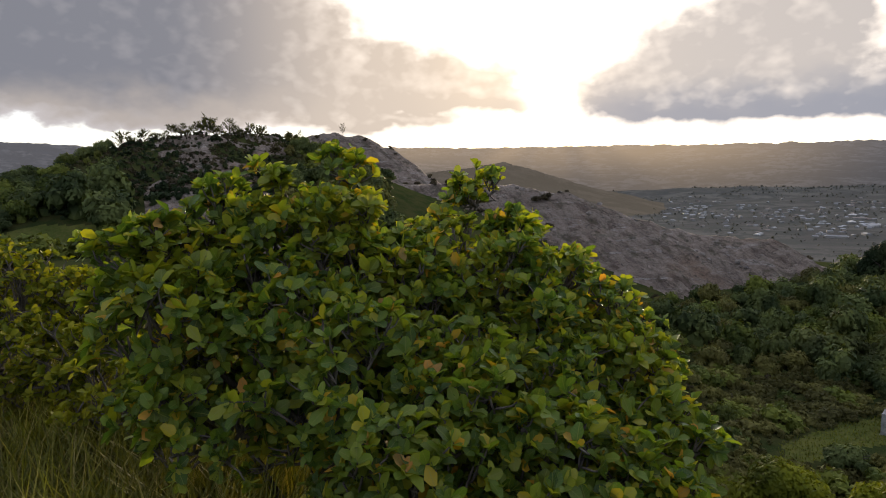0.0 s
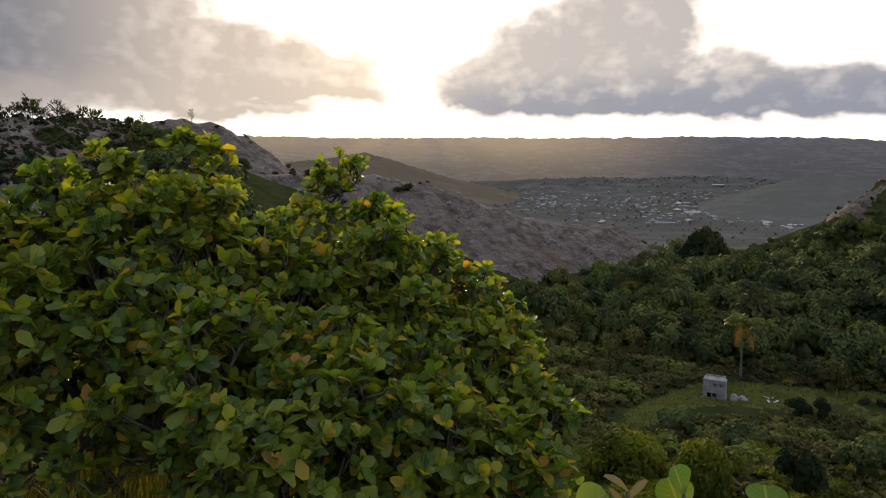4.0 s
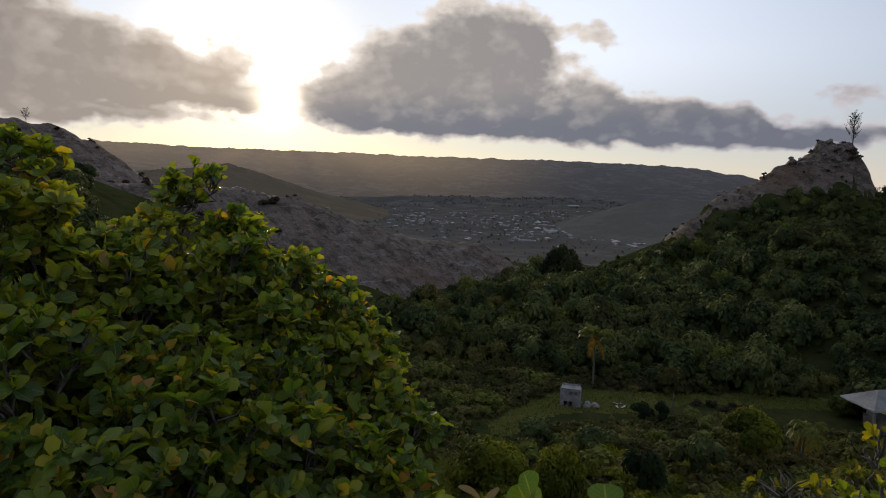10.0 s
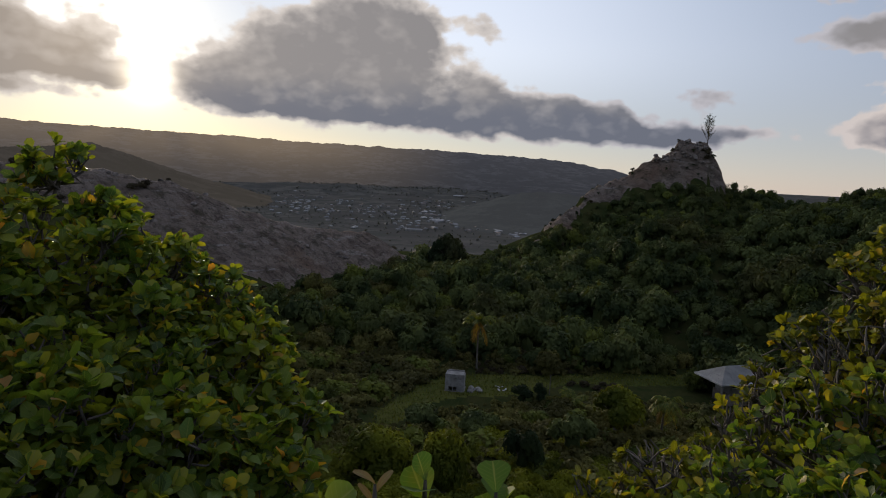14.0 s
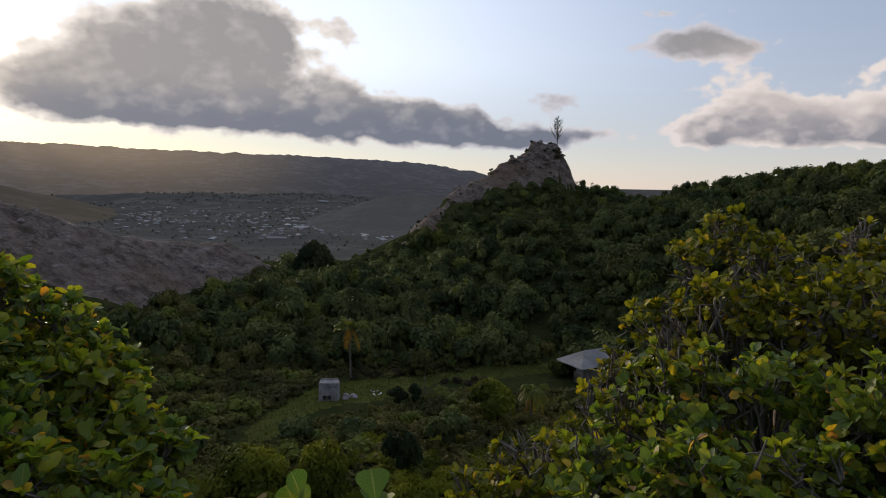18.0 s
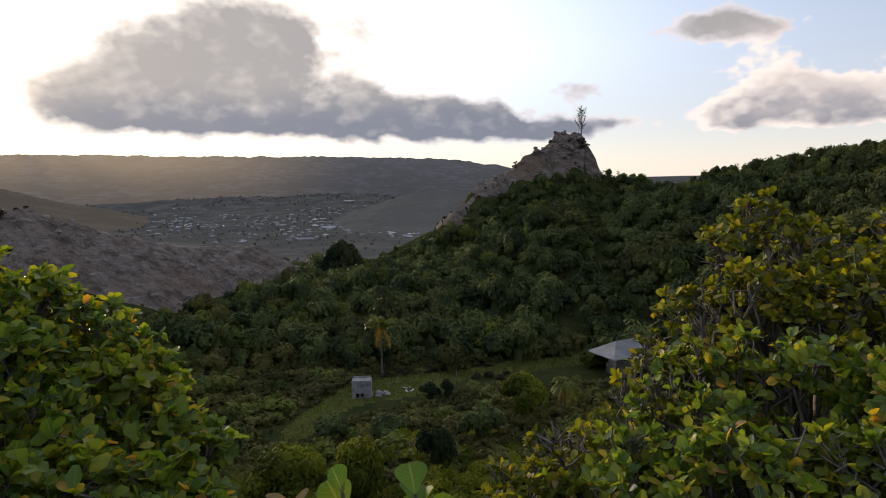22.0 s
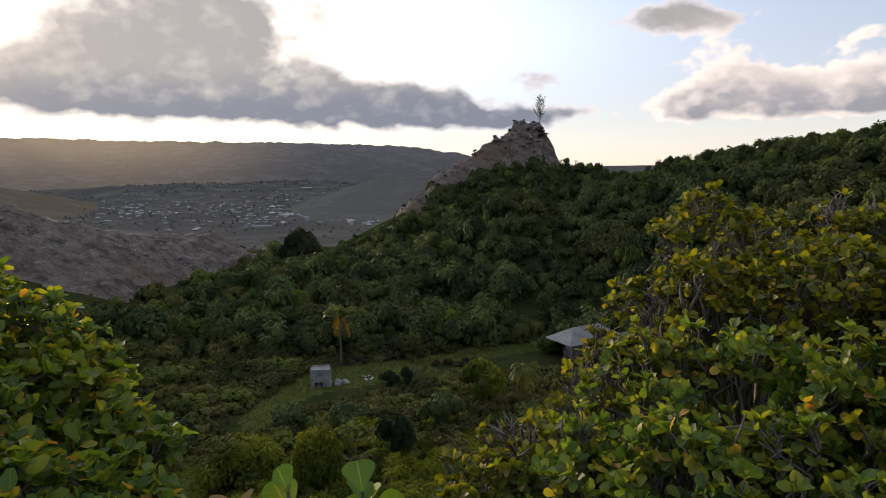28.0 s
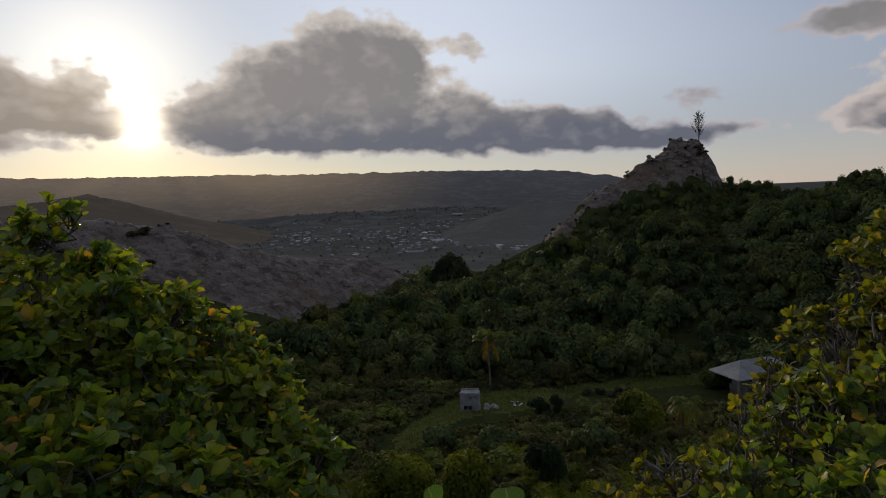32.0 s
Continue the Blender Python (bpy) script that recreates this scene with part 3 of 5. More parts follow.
def build_ground():
    inner = np.arange(-82, 78.01, 0.26)
    outer = np.arange(80, 277.9, 2.0)
    az = np.radians(np.concatenate([inner, outer]))
    rad = np.concatenate([[0.01], np.geomspace(0.8, 60, 70), np.linspace(60.8, 200, 180)[:], np.geomspace(202, 4900, 100)])
    A, R = np.meshgrid(az, rad, indexing="ij")
    x, y = R * np.sin(A), R * np.cos(A)
    h, rock, field = land(x, y)
    n, m = x.shape
    verts = np.stack([x, y, h], -1).reshape(-1, 3)
    i, j = np.meshgrid(np.arange(n), np.arange(m - 1), indexing="ij")
    i2 = (i + 1) % n
    quads = np.stack([i2 * m + j, i2 * m + j + 1, i * m + j + 1, i * m + j], -1).reshape(-1, 4)
    rr = (rock[:, :-1] + rock[:, 1:]).ravel() / 2
    ff = (field[:, :-1] + field[:, 1:]).ravel() / 2
    far = R[:, :-1].ravel() > 330
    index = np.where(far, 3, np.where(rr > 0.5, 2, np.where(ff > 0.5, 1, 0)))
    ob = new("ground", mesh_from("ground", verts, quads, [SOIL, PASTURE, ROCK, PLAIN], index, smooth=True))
    return tagged(ob, "scrubby hillside valley with bare grey rock ridges and distant plain", "ground", kind="structure")


ground = build_ground()


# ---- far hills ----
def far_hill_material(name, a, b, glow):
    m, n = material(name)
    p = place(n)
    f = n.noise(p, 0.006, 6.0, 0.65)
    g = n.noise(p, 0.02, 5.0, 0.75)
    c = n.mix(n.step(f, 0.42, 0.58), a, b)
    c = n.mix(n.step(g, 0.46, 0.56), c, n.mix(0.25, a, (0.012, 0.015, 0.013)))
    # glow stands in for the haze in front of the hills
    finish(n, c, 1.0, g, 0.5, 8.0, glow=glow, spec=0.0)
    return m


def far_range(name, line, front, label, mat, seed, rough):
    """A range of hills along crest points, sloping to the plain on both sides."""
    az = np.arange(line[0][0], line[-1][0] + 0.01, 0.09)
    el = np.interp(az, [p[0] for p in line], [p[2] for p in line])
    dist = np.interp(az, [p[0] for p in line], [p[1] for p in line])
    top = EYE + dist * np.tan(np.radians(el))
    uneven = fbm(az * 60, az * 0 + seed, 60, 4, 0.6) * rough + fbm(az * 60, az * 0 + seed, 22, 2, 0.8) * rough * 0.55
    steps = np.concatenate([np.linspace(-1, 0, 26), np.linspace(0.1, 1, 6)])
    S, A = np.meshgrid(steps, np.radians(az))
    T, D = np.repeat(top[:, None], len(steps), 1), np.repeat(dist[:, None], len(steps), 1)
    R = D + S * front
    x, y = R * np.sin(A), R * np.cos(A)
    fall = np.abs(S) ** 0.85
    z = T * (1 - fall) + (-48) * fall + uneven[:, None] * np.maximum(1 - np.abs(S) * 5, 0) + fbm(x, y, 350, 5, 0.6) * rough * 3.5 * np.minimum(1, np.abs(S) * 4) * (1 - np.abs(S) * 0.6)
    n, m = x.shape
    i, j = np.meshgrid(np.arange(n - 1), np.arange(m - 1), indexing="ij")
    quads = np.stack([(i + 1) * m + j, (i + 1) * m + j + 1, i * m + j + 1, i * m + j], -1).reshape(-1, 4)
    ob = new(name, mesh_from(name, np.stack([x, y, z], -1).reshape(-1, 3), quads, mat, smooth=True))
    return tagged(ob, label, "hills", kind="structure")


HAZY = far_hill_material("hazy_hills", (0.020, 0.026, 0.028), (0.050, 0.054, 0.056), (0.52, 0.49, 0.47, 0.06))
# the haze of distance is painted as glow, warmer towards the sunset
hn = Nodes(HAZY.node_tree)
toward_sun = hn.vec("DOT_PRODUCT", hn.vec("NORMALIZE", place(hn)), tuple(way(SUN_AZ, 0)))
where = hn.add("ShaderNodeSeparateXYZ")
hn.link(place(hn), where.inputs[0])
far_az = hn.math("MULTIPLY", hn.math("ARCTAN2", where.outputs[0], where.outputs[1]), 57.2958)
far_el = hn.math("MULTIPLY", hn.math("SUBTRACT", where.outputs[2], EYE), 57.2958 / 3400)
# sun beams that fan out through the haze, painted into that glow
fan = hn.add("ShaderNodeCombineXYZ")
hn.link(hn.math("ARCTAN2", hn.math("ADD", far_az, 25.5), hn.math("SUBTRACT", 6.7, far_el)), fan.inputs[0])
painted_beam = hn.math("MULTIPLY_ADD", hn.step(hn.noise(fan.outputs[0], 1.5, 1.0), 0.30, 0.70), 0.42, 0.66)
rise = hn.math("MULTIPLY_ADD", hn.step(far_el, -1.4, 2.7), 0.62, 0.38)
near = hn.math("MULTIPLY", hn.step(toward_sun, 0.88, 0.995), hn.math("MULTIPLY", painted_beam, rise))
haze_glow = hn.vec("SCALE", hn.mix(near, (0.060, 0.059, 0.067), (0.260, 0.198, 0.136)), hn.math("MULTIPLY_ADD", rise, 0.5, 0.5))
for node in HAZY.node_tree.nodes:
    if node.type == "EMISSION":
        hn.link(haze_glow, node.inputs[0])
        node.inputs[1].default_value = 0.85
# an even glow lays haze over the spur and the dark hill
SPUR = far_hill_material("hazy_spur_hills", (0.030, 0.032, 0.028), (0.050, 0.047, 0.040), (0.52, 0.43, 0.34, 0.085))
DIM = far_hill_material("hazy_dark_hills", (0.022, 0.028, 0.024), (0.036, 0.042, 0.036), (0.45, 0.45, 0.49, 0.085))
FAR_CREST = [(-125, 3500, 2.0), (-95, 3500, 3.0), (-72, 3500, 3.3), (-64, 3500, 2.9), (-40, 3500, 2.9), (-32, 3500, 2.7), (-20, 3500, 2.7), (-11, 3500, 2.5),
             (0, 3500, 2.4), (9.3, 3500, 2.0), (14.5, 3500, 1.25), (19, 3500, 0.3), (26, 3500, -0.9)]
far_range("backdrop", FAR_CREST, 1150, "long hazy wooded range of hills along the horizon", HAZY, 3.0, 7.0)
SUN_HILL = [(-46, 1500, -1.5), (-40, 1500, 0.3), (-34, 1500, 0.9), (-30.6, 1500, 1.4), (-27, 1520, 0.4), (-23, 1550, -0.9), (-19, 1600, -1.8), (-15, 1650, -2.9)]
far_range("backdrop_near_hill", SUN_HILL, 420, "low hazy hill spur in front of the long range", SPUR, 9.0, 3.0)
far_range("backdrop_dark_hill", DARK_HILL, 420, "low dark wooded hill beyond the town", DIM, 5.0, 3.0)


# ---- woods and scrub ----
def unit_crown(rng, lobes, leaves, leaf, flat=0.75):
    """A crown about one metre in radius: lumps that carry many small leaf clumps. Returns verts, triangles."""
    bm = bmesh.new()
    bmesh.ops.create_icosphere(bm, subdivisions=1, radius=1.0)
    ball_v = np.array([v.co[:] for v in bm.verts])
    ball_f = np.array([[v.index for v in f.verts] for f in bm.faces])
    bm.free()
    pieces, centres = [], []
    for k in range(lobes):
        a, up = rng.rand() * 6.283, radians(8 + 74 * rng.rand() ** 0.9)
        out = (0.50 + 0.16 * rng.rand()) if k else 0.0
        c = np.array([out * math.cos(a) * math.cos(up), out * math.sin(a) * math.cos(up), (0.22 + out * math.sin(up)) * flat])
        s = 0.24 + 0.17 * rng.rand() if k else 0.50
        centres.append((c, s))
        lump = ball_v * (s * 0.62 * (0.85 + 0.3 * rng.rand(len(ball_v), 1))) * (1, 1, flat) + c
        pieces.append((lump, ball_f))
    pick = rng.randint(min(1, lobes - 1), lobes, leaves)
    n = rng.normal(size=(leaves, 3))
    n[:, 2] = np.abs(n[:, 2]) * 1.1 - 0.25
    n /= np.linalg.norm(n, axis=1)[:, None]
    c = np.array([centres[k][0] for k in pick])
    s = np.array([centres[k][1] for k in pick])[:, None]
    at = c + n * s * (0.72 + 0.42 * rng.rand(leaves, 1)) * (1, 1, flat)
    tilt = n + (0, 0, 0.35) + rng.normal(size=n.shape) * 0.35
    tilt /= np.linalg.norm(tilt, axis=1)[:, None]
    u = np.cross(tilt, rng.normal(size=n.shape))
    u /= np.linalg.norm(u, axis=1)[:, None]
    v = np.cross(tilt, u)
    size = leaf * (0.6 + 0.8 * rng.rand(leaves, 1))
    q = np.stack([at - u * size, at + v * size * 0.9 - tilt * size * 0.3, at + u * size * 0.9 - v * size * 0.5], 1).reshape(-1, 3)
    pieces.append((q, np.arange(leaves * 3).reshape(-1, 3)[:, ::-1]))
    return gather(pieces)


def plant_crowns(name, label, spots, crowns, mat, rng, tall=(0.8, 1.25), category="woods"):
    """Joins one crown for every (x, y, z, radius) into one object."""
    pieces = []
    for x, y, z, r in spots:
        v, f = crowns[rng.randint(len(crowns))]
        t = rng.rand() * 6.283
        c, s = math.cos(t), math.sin(t)
        k = r * (tall[0] + (tall[1] - tall[0]) * rng.rand())
        v = v @ np.array([[c * r, s * r, 0], [-s * r, c * r, 0], [0, 0, k]])
        pieces.append((v + (x, y, z), f))
    verts, faces = gather(pieces)
    return tagged(new(name, mesh_from(name, verts, faces, mat)), label, category, kind="stuff")


def scatter(rng, count, az0, az1, d0, d1, gap=1.0):
    """Random places in a sector, evenly over the ground."""
    a = np.radians(az0 + (az1 - az0) * rng.rand(count))
    d = np.sqrt(d0 * d0 + (d1 * d1 - d0 * d0) * rng.rand(count))
    return d * np.sin(a), d * np.cos(a), d, np.degrees(a)


rng = numbered(11)
FINE = [unit_crown(rng, 14, 900, 0.080) for _ in range(5)]
MIDDLE = [unit_crown(rng, 9, 330, 0.120) for _ in range(6)]
COARSE = [unit_crown(rng, 15, 950, 0.085, 1.0) for _ in range(8)]
SMALL = [unit_crown(rng, 4, 90, 0.19, 0.9) for _ in range(5)]


# how high the woods reach to the eye, so that rock and clearing stay open: heading, height angle
SKYLINE = [(-90, 9), (-42, 9), (-40, -11.2), (-20, -10.6), (-15.7, -9.9), (-11.4, -8.8), (-7.7, -7.8), (-6, -6.2), (5.5, -5.8), (7.2, -5.1), (10.1, -3.3), (15.2, -0.7), (18.9, 0.9), (22.5, 1.0),
           (23.5, 1.0), (25, 0.7), (27, 0.2), (29, -0.4), (31, 0.0), (33, 0.8), (40, 2.0), (46, 2.8), (52, 3.8), (90, 9)]
NEAR_EDGE = [(-90, 9), (-10.5, -12), (-9.0, -19.8), (-8, -23.0), (-5, -22.8), (-2, -21.8), (1, -21.0), (6, -20.1), (12, -18.9), (22, -18.3), (27, -18.0), (29, -10), (90, 9)]


def below(line, th, d, top):
    """Whether things of that height stay under a line of sight."""
    limit = np.interp(th, [p[0] for p in line], [p[1] for p in line])
    return top < EYE + d * np.tan(np.radians(limit))


STANDING = np.zeros((0, 4))


def spaced(spots, share=0.46):
    """Leaves out the trees that would stand inside larger ones."""
    global STANDING
    for s in spots[np.argsort(-spots[:, 3])]:
        gap = np.hypot(STANDING[:, 0] - s[0], STANDING[:, 1] - s[1])
        if not (gap < share * (STANDING[:, 3] + s[3])).any():
            STANDING = np.concatenate([STANDING, s[None]])
    keep = {tuple(q) for q in STANDING}
    return np.array([s for s in spots if tuple(s) in keep])


def clearing_line(th):
    """How far off the middle of the clearing lies at a heading."""
    return 81.0 + 0.75 * np.clip(th, 0, 30) + 1.7 * np.clip(th, -9, 0)


def build_woods():
    for name, label, count, sector, mat, crowns, size, seed in (
            ("dark_woods", "dense dark green trees covering the valley slopes", 3400, (-76, 62, 93, 182), WOODS, COARSE, (1.8, 4.6), 1),
            ("green_woods", "leafy green trees covering the valley slopes", 2200, (-76, 62, 93, 180), GREEN_WOODS, COARSE, (1.6, 4.0), 7),
            ("olive_scrub", "olive and brownish scrub on the valley slopes", 1400, (-50, 40, 90, 160), OLIVE_WOODS, COARSE, (1.3, 3.3), 8),
            ("valley_woods", "green scrub trees on the valley floor", 420, (-74, 44, 56, 97), GREEN_WOODS, MIDDLE, (1.0, 3.2), 2),
            ("valley_scrub", "olive scrub on the valley floor", 1300, (-60, 44, 54, 97), OLIVE_WOODS, MIDDLE, (0.8, 2.4), 9),
            ("slope_scrub", "yellow-green scrub on the slope below the lookout", 800, (-40, 60, 26, 66), YELLOW_WOODS, FINE, (1.0, 2.2), 3),
            ("peak_scrub", "dark green scrub trees on the flank of the rocky peak", 1800, (1, 27, 138, 177), WOODS, SMALL, (0.7, 1.7), 16),
            ("undergrowth", "small green trees and bushes between the larger trees", 1000, (-45, 62, 93, 176), WOODS, SMALL, (0.6, 1.4), 18),
            ("far_edge_scrub", "low olive bushes at the far edge of the clearing", 700, (-12, 30, 76, 100), OLIVE_WOODS, SMALL, (0.5, 1.2), 17),
            ("low_scrub", "low olive bushes at the near edge of the clearing", 1900, (-14, 28, 54, 86), OLIVE_WOODS, SMALL, (0.4, 1.0), 12),
            ("ridge_scrub", "low dark bushes dotted over the rocky ridges", 420, (-56, 25, 118, 198), DRY_WOODS, MIDDLE, (0.6, 1.9), 4),
            ("summit_scrub", "low dark tufts of scrub on the rocky peak", 150, (7, 23, 150, 178), DARK_WOODS, SMALL, (0.35, 1.0), 19),
            ("dry_scrub", "leafless brown bushes among the woods", 260, (-60, 30, 80, 165), DRY_WOODS, MIDDLE, (0.8, 1.7), 5),
            ("ridge_woods", "dark green trees along the right ridge line", 900, (24, 62, 125, 176), WOODS, COARSE, (1.2, 2.8), 15),
            ("clearing_edge_scrub", "brown and olive bushes along the edge of the clearing", 150, (3, 16, 86, 100), DRY_WOODS, MIDDLE, (0.7, 1.5), 10),
            ("knoll_scrub", "dark leafless scrub on the rocky hilltop", 1100, (-70, -49, 100, 142), DARK_WOODS, SMALL, (0.7, 2.0), 13),
            ("knoll_dry_scrub", "grey-brown leafless bushes on the rocky hilltop", 900, (-68, -49, 104, 141), DRY_WOODS, SMALL, (0.6, 1.6), 14),
            ("hillside_scrub", "low green shrubs on the near left hillside", 220, (-80, -46, 9, 70), YELLOW_WOODS, FINE, (0.5, 1.1), 6)):
        r = numbered(seed)
        x, y, d, th = scatter(r, count, *sector)
        h, rock, field = land(x, y)
        keep = field < 0.15
        radius = size[0] + (size[1] - size[0]) * r.rand(count) ** 1.4
        if name in ("ridge_scrub", "summit_scrub"):
            keep &= (rock > 0.5) & (fbm(x, y, 22, 3) > (0.02 if name == "ridge_scrub" else -0.15))
        else:
            keep &= (rock < 0.4) | (name.startswith("knoll") & (r.rand(count) < 0.6))
            radius = radius * (1.0 - 0.5 * smooth(h, 22, 36) * smooth(d, 100, 120) * (th < 25))
            keep &= below(SKYLINE, th, d, h + radius * (1.6 if crowns is COARSE else 1.1))
        keep &= ~((np.abs(th - 3.0) < 0.9) & (d > 80) & (d < 97) & (radius > 1.0))  # the palm stands free
        if name == "olive_scrub":
            keep &= r.rand(count) < 0.25 + 0.75 * smooth(-th, -8, 6)
        if name in ("dark_woods", "green_woods"):  # the far side of the ridges is never seen
            keep &= ~((d > 166) & (th < 8)) & ~((d > 176) & (th < 40))
            keep &= r.rand(count) < 1.0 - 0.45 * smooth(-th, -4, 8) * (th > -40)
            keep &= ~((th < -49.5) & (th > -64) & (h > 34))
        if d.min() < 84:
            keep &= (d > clearing_line(th) + 2) | below(NEAR_EDGE, th, d, h + radius * (0.3 if "low" in label else 0.95))
        if name == "slope_scrub":  # keep the view of the clearing open
            keep &= h + 3 < EYE - np.tan(np.radians(np.where(th < 0, 23.0, 21.5))) * d
        if name == "hillside_scrub":
            keep &= h + radius * 1.0 < EYE - np.tan(np.radians(7.5)) * d
        spots = np.stack([x, y, h - 0.15 * radius, radius], 1)[keep]
        if crowns is COARSE and size[1] > 2.5:
            spots = spaced(spots)
        plant_crowns(name, label, spots, crowns, mat, r, (1.05, 1.6) if crowns is COARSE else (0.8, 1.2))


build_woods()


# ---- broad-leaved shrubs close to the lookout ----
def leaf_shape(length, width, cup, bend, fold, rows=4):
    """A leaf that widens towards its round tip. Verts, quads and their places across and along."""
    verts, uv, faces = [], [], []
    for i in range(rows):
        s = i / (rows - 1)
        wide = width * 0.5 * (0.07 + 0.93 * math.sin(math.pi * (0.02 + 0.88 * s ** 1.6)) ** 0.8) if i else width * 0.03
        y = length * (s - 0.06 * s * s)
        z = -bend * length * s * s
        for c, x in enumerate((-1, 0, 1)):
            verts.append((x * wide, y, z + abs(x) * (cup * wide + fold * length * math.sin(3.1 * s * 2.0 + x))))
            uv.append((0.5 + 0.5 * x, s))
    for i in range(rows - 1):
        for c in range(2):
            o = i * 3 + c
            faces.append((o, o + 1, o + 4, o + 3))
    return np.array(verts), np.array(faces), np.array(uv)


def leaf_kinds(seed, size):
    r = numbered(seed)
    return [leaf_shape(size * (0.8 + 0.4 * r.rand()), size * (0.48 + 0.20 * r.rand()), 0.1 + 0.6 * r.rand(), -0.1 + 0.5 * r.rand(), 0.055 * r.rand()) for _ in range(9)]


def turn_to(axis, lift, spin, roll):
    """The turn of a leaf in a whorl round an axis: lifted from it by an angle."""
    z = Vector(axis).normalized()
    q = z.to_track_quat("Z", "Y").to_matrix()
    m = q @ Matrix.Rotation(spin, 3, "Z") @ Matrix.Rotation(lift, 3, "X") @ Matrix.Rotation(roll, 3, "Y")
    return m


def shrub(name, label, lobes, mat, bark, seed, density, leaf_size, root, single=300, bare=0.0, category="shrub", up=0.7):
    """A shrub of whorled broad leaves on forking branches. lobes: heading, distance, height angle, radius of its lumps."""
    r = numbered(seed)
    rx, ry = root
    ground_z = height_at(rx, ry)
    thing = base(name, (rx, ry, ground_z), label, category)
    here = Vector((rx, ry, ground_z))
    kinds = leaf_kinds(seed, leaf_size)
    balls = [(Vector(spot(a, d * math.cos(radians(e)), e)) - here, rad) for a, d, e, rad in lobes]
    eye = Vector((0, 0, EYE)) - here
    whorls, forks = [], []
    for c, rad in balls:
        for _ in range(max(3, int(density * rad * rad))):
            n = (Vector(r.normal(size=3)) + Vector((0, 0, 0.35))).normalized()
            if n.z < -0.45:
                continue
            reach = rad * (0.55 + 0.50 * r.rand() ** 0.7)
            tip = c + n * reach
            if tip.z < 0.05 or (tip - eye).length < 1.15 or any((tip - b).length < q * 0.5 for b, q in balls):
                continue
            # one bough with its forks, a rosette of leaves at each end
            inner = c + n * reach * 0.2 - Vector((0, 0, 0.25 * rad))
            elbow = inner.lerp(tip, 0.55) + Vector(r.normal(size=3)) * 0.05 - Vector((0, 0, 0.04))
            thin = bare * smooth(fbm(np.array([tip.x + tip.z]), np.array([tip.y + tip.z * 0.7]), 0.45, 2)[0], 0.05, 0.4) * 7
            forks.append(tube([inner, elbow, tip - n * 0.05], [0.010, 0.0075, 0.005], 5))
            for _ in range(r.randint(4, 8)):
                grow = (n * 0.7 + Vector((0, 0, up)) + Vector(r.normal(size=3)) * 0.75).normalized()
                start = elbow.lerp(tip, 0.35 + 0.6 * r.rand())
                p = start + grow * (0.04 + 0.09 * r.rand())
                if (p - eye).length < 1.15:
                    continue
                axis = (grow + Vector((0, 0, 0.5 * up)) + Vector(r.normal(size=3)) * 0.3).normalized()
                forks.append(tube([start, start.lerp(p, 0.55) + Vector(r.normal(size=3)) * 0.012, p], [0.0055, 0.0042, 0.003], 4))
                whorls.append((p, axis, thin))
    # crooked limbs from the root to each lump
    for k, (c, rad) in enumerate(balls):
        mid = c * 0.5 + Vector((r.normal() * 0.12, r.normal() * 0.12, 0.05))
        foot = Vector((r.normal() * 0.08, r.normal() * 0.08, -0.1))
        path = [foot, foot * 0.5 + mid * 0.5 + Vector(r.normal(size=3)) * 0.05, mid, mid * 0.45 + c * 0.55 + Vector(r.normal(size=3)) * 0.05, c]
        v, f = tube(path, [0.042, 0.034, 0.026, 0.018, 0.010], 7)
        part("limb", mesh_from("limb", v, f, bark, smooth=True), thing)
    v, f = gather([(np.array([q[:] for q in vv]), ff) for vv, ff in forks])
    tagged(part("twig", mesh_from("twig", v, f, bark, smooth=True), thing, "crooked grey twigs"), kind="stuff")
    # the leaves
    order = sorted(range(len(whorls)), key=lambda k: (whorls[k][0] - eye).length)
    singles = [mesh_from("leaf", *k[:2], mat, uv=k[2], smooth=True) for k in kinds]
    V, F, U, at, made = [], [], [], 0, 0
    for k in order:
        p, axis, thin = whorls[k]
        if r.rand() < bare + thin:
            continue
        leaves = r.randint(5, 9)
        start = r.rand() * 6.283
        for i in range(leaves):
            kind = r.randint(len(kinds))
            lift = radians(16 + 22 * r.rand() + 50 * i / leaves)
            m = turn_to(axis, radians(90) - lift, start + i * 2.4, r.normal() * 0.4)
            foot = p - axis * leaf_size * 0.35 * (1 - i / leaves)
            size = 0.55 + 0.70 * r.rand()
            if made < single:
                made += 1
                ob = hang(new("leaf", singles[kind]), thing)
                ob.matrix_local = Matrix.Translation(foot) @ m.to_4x4() @ Matrix.Scale(size, 4)
                continue
            v, f, uv = kinds[kind]
            V.append(v * size @ np.array(m).T + np.array(foot))
            F.append(f + at)
            U.append(uv)
            at += len(v)
    if V:
        me = mesh_from("foliage", np.concatenate(V), np.concatenate(F), mat, uv=np.concatenate(U), smooth=True)
        tagged(part("foliage", me, thing), kind="stuff")
    return thing


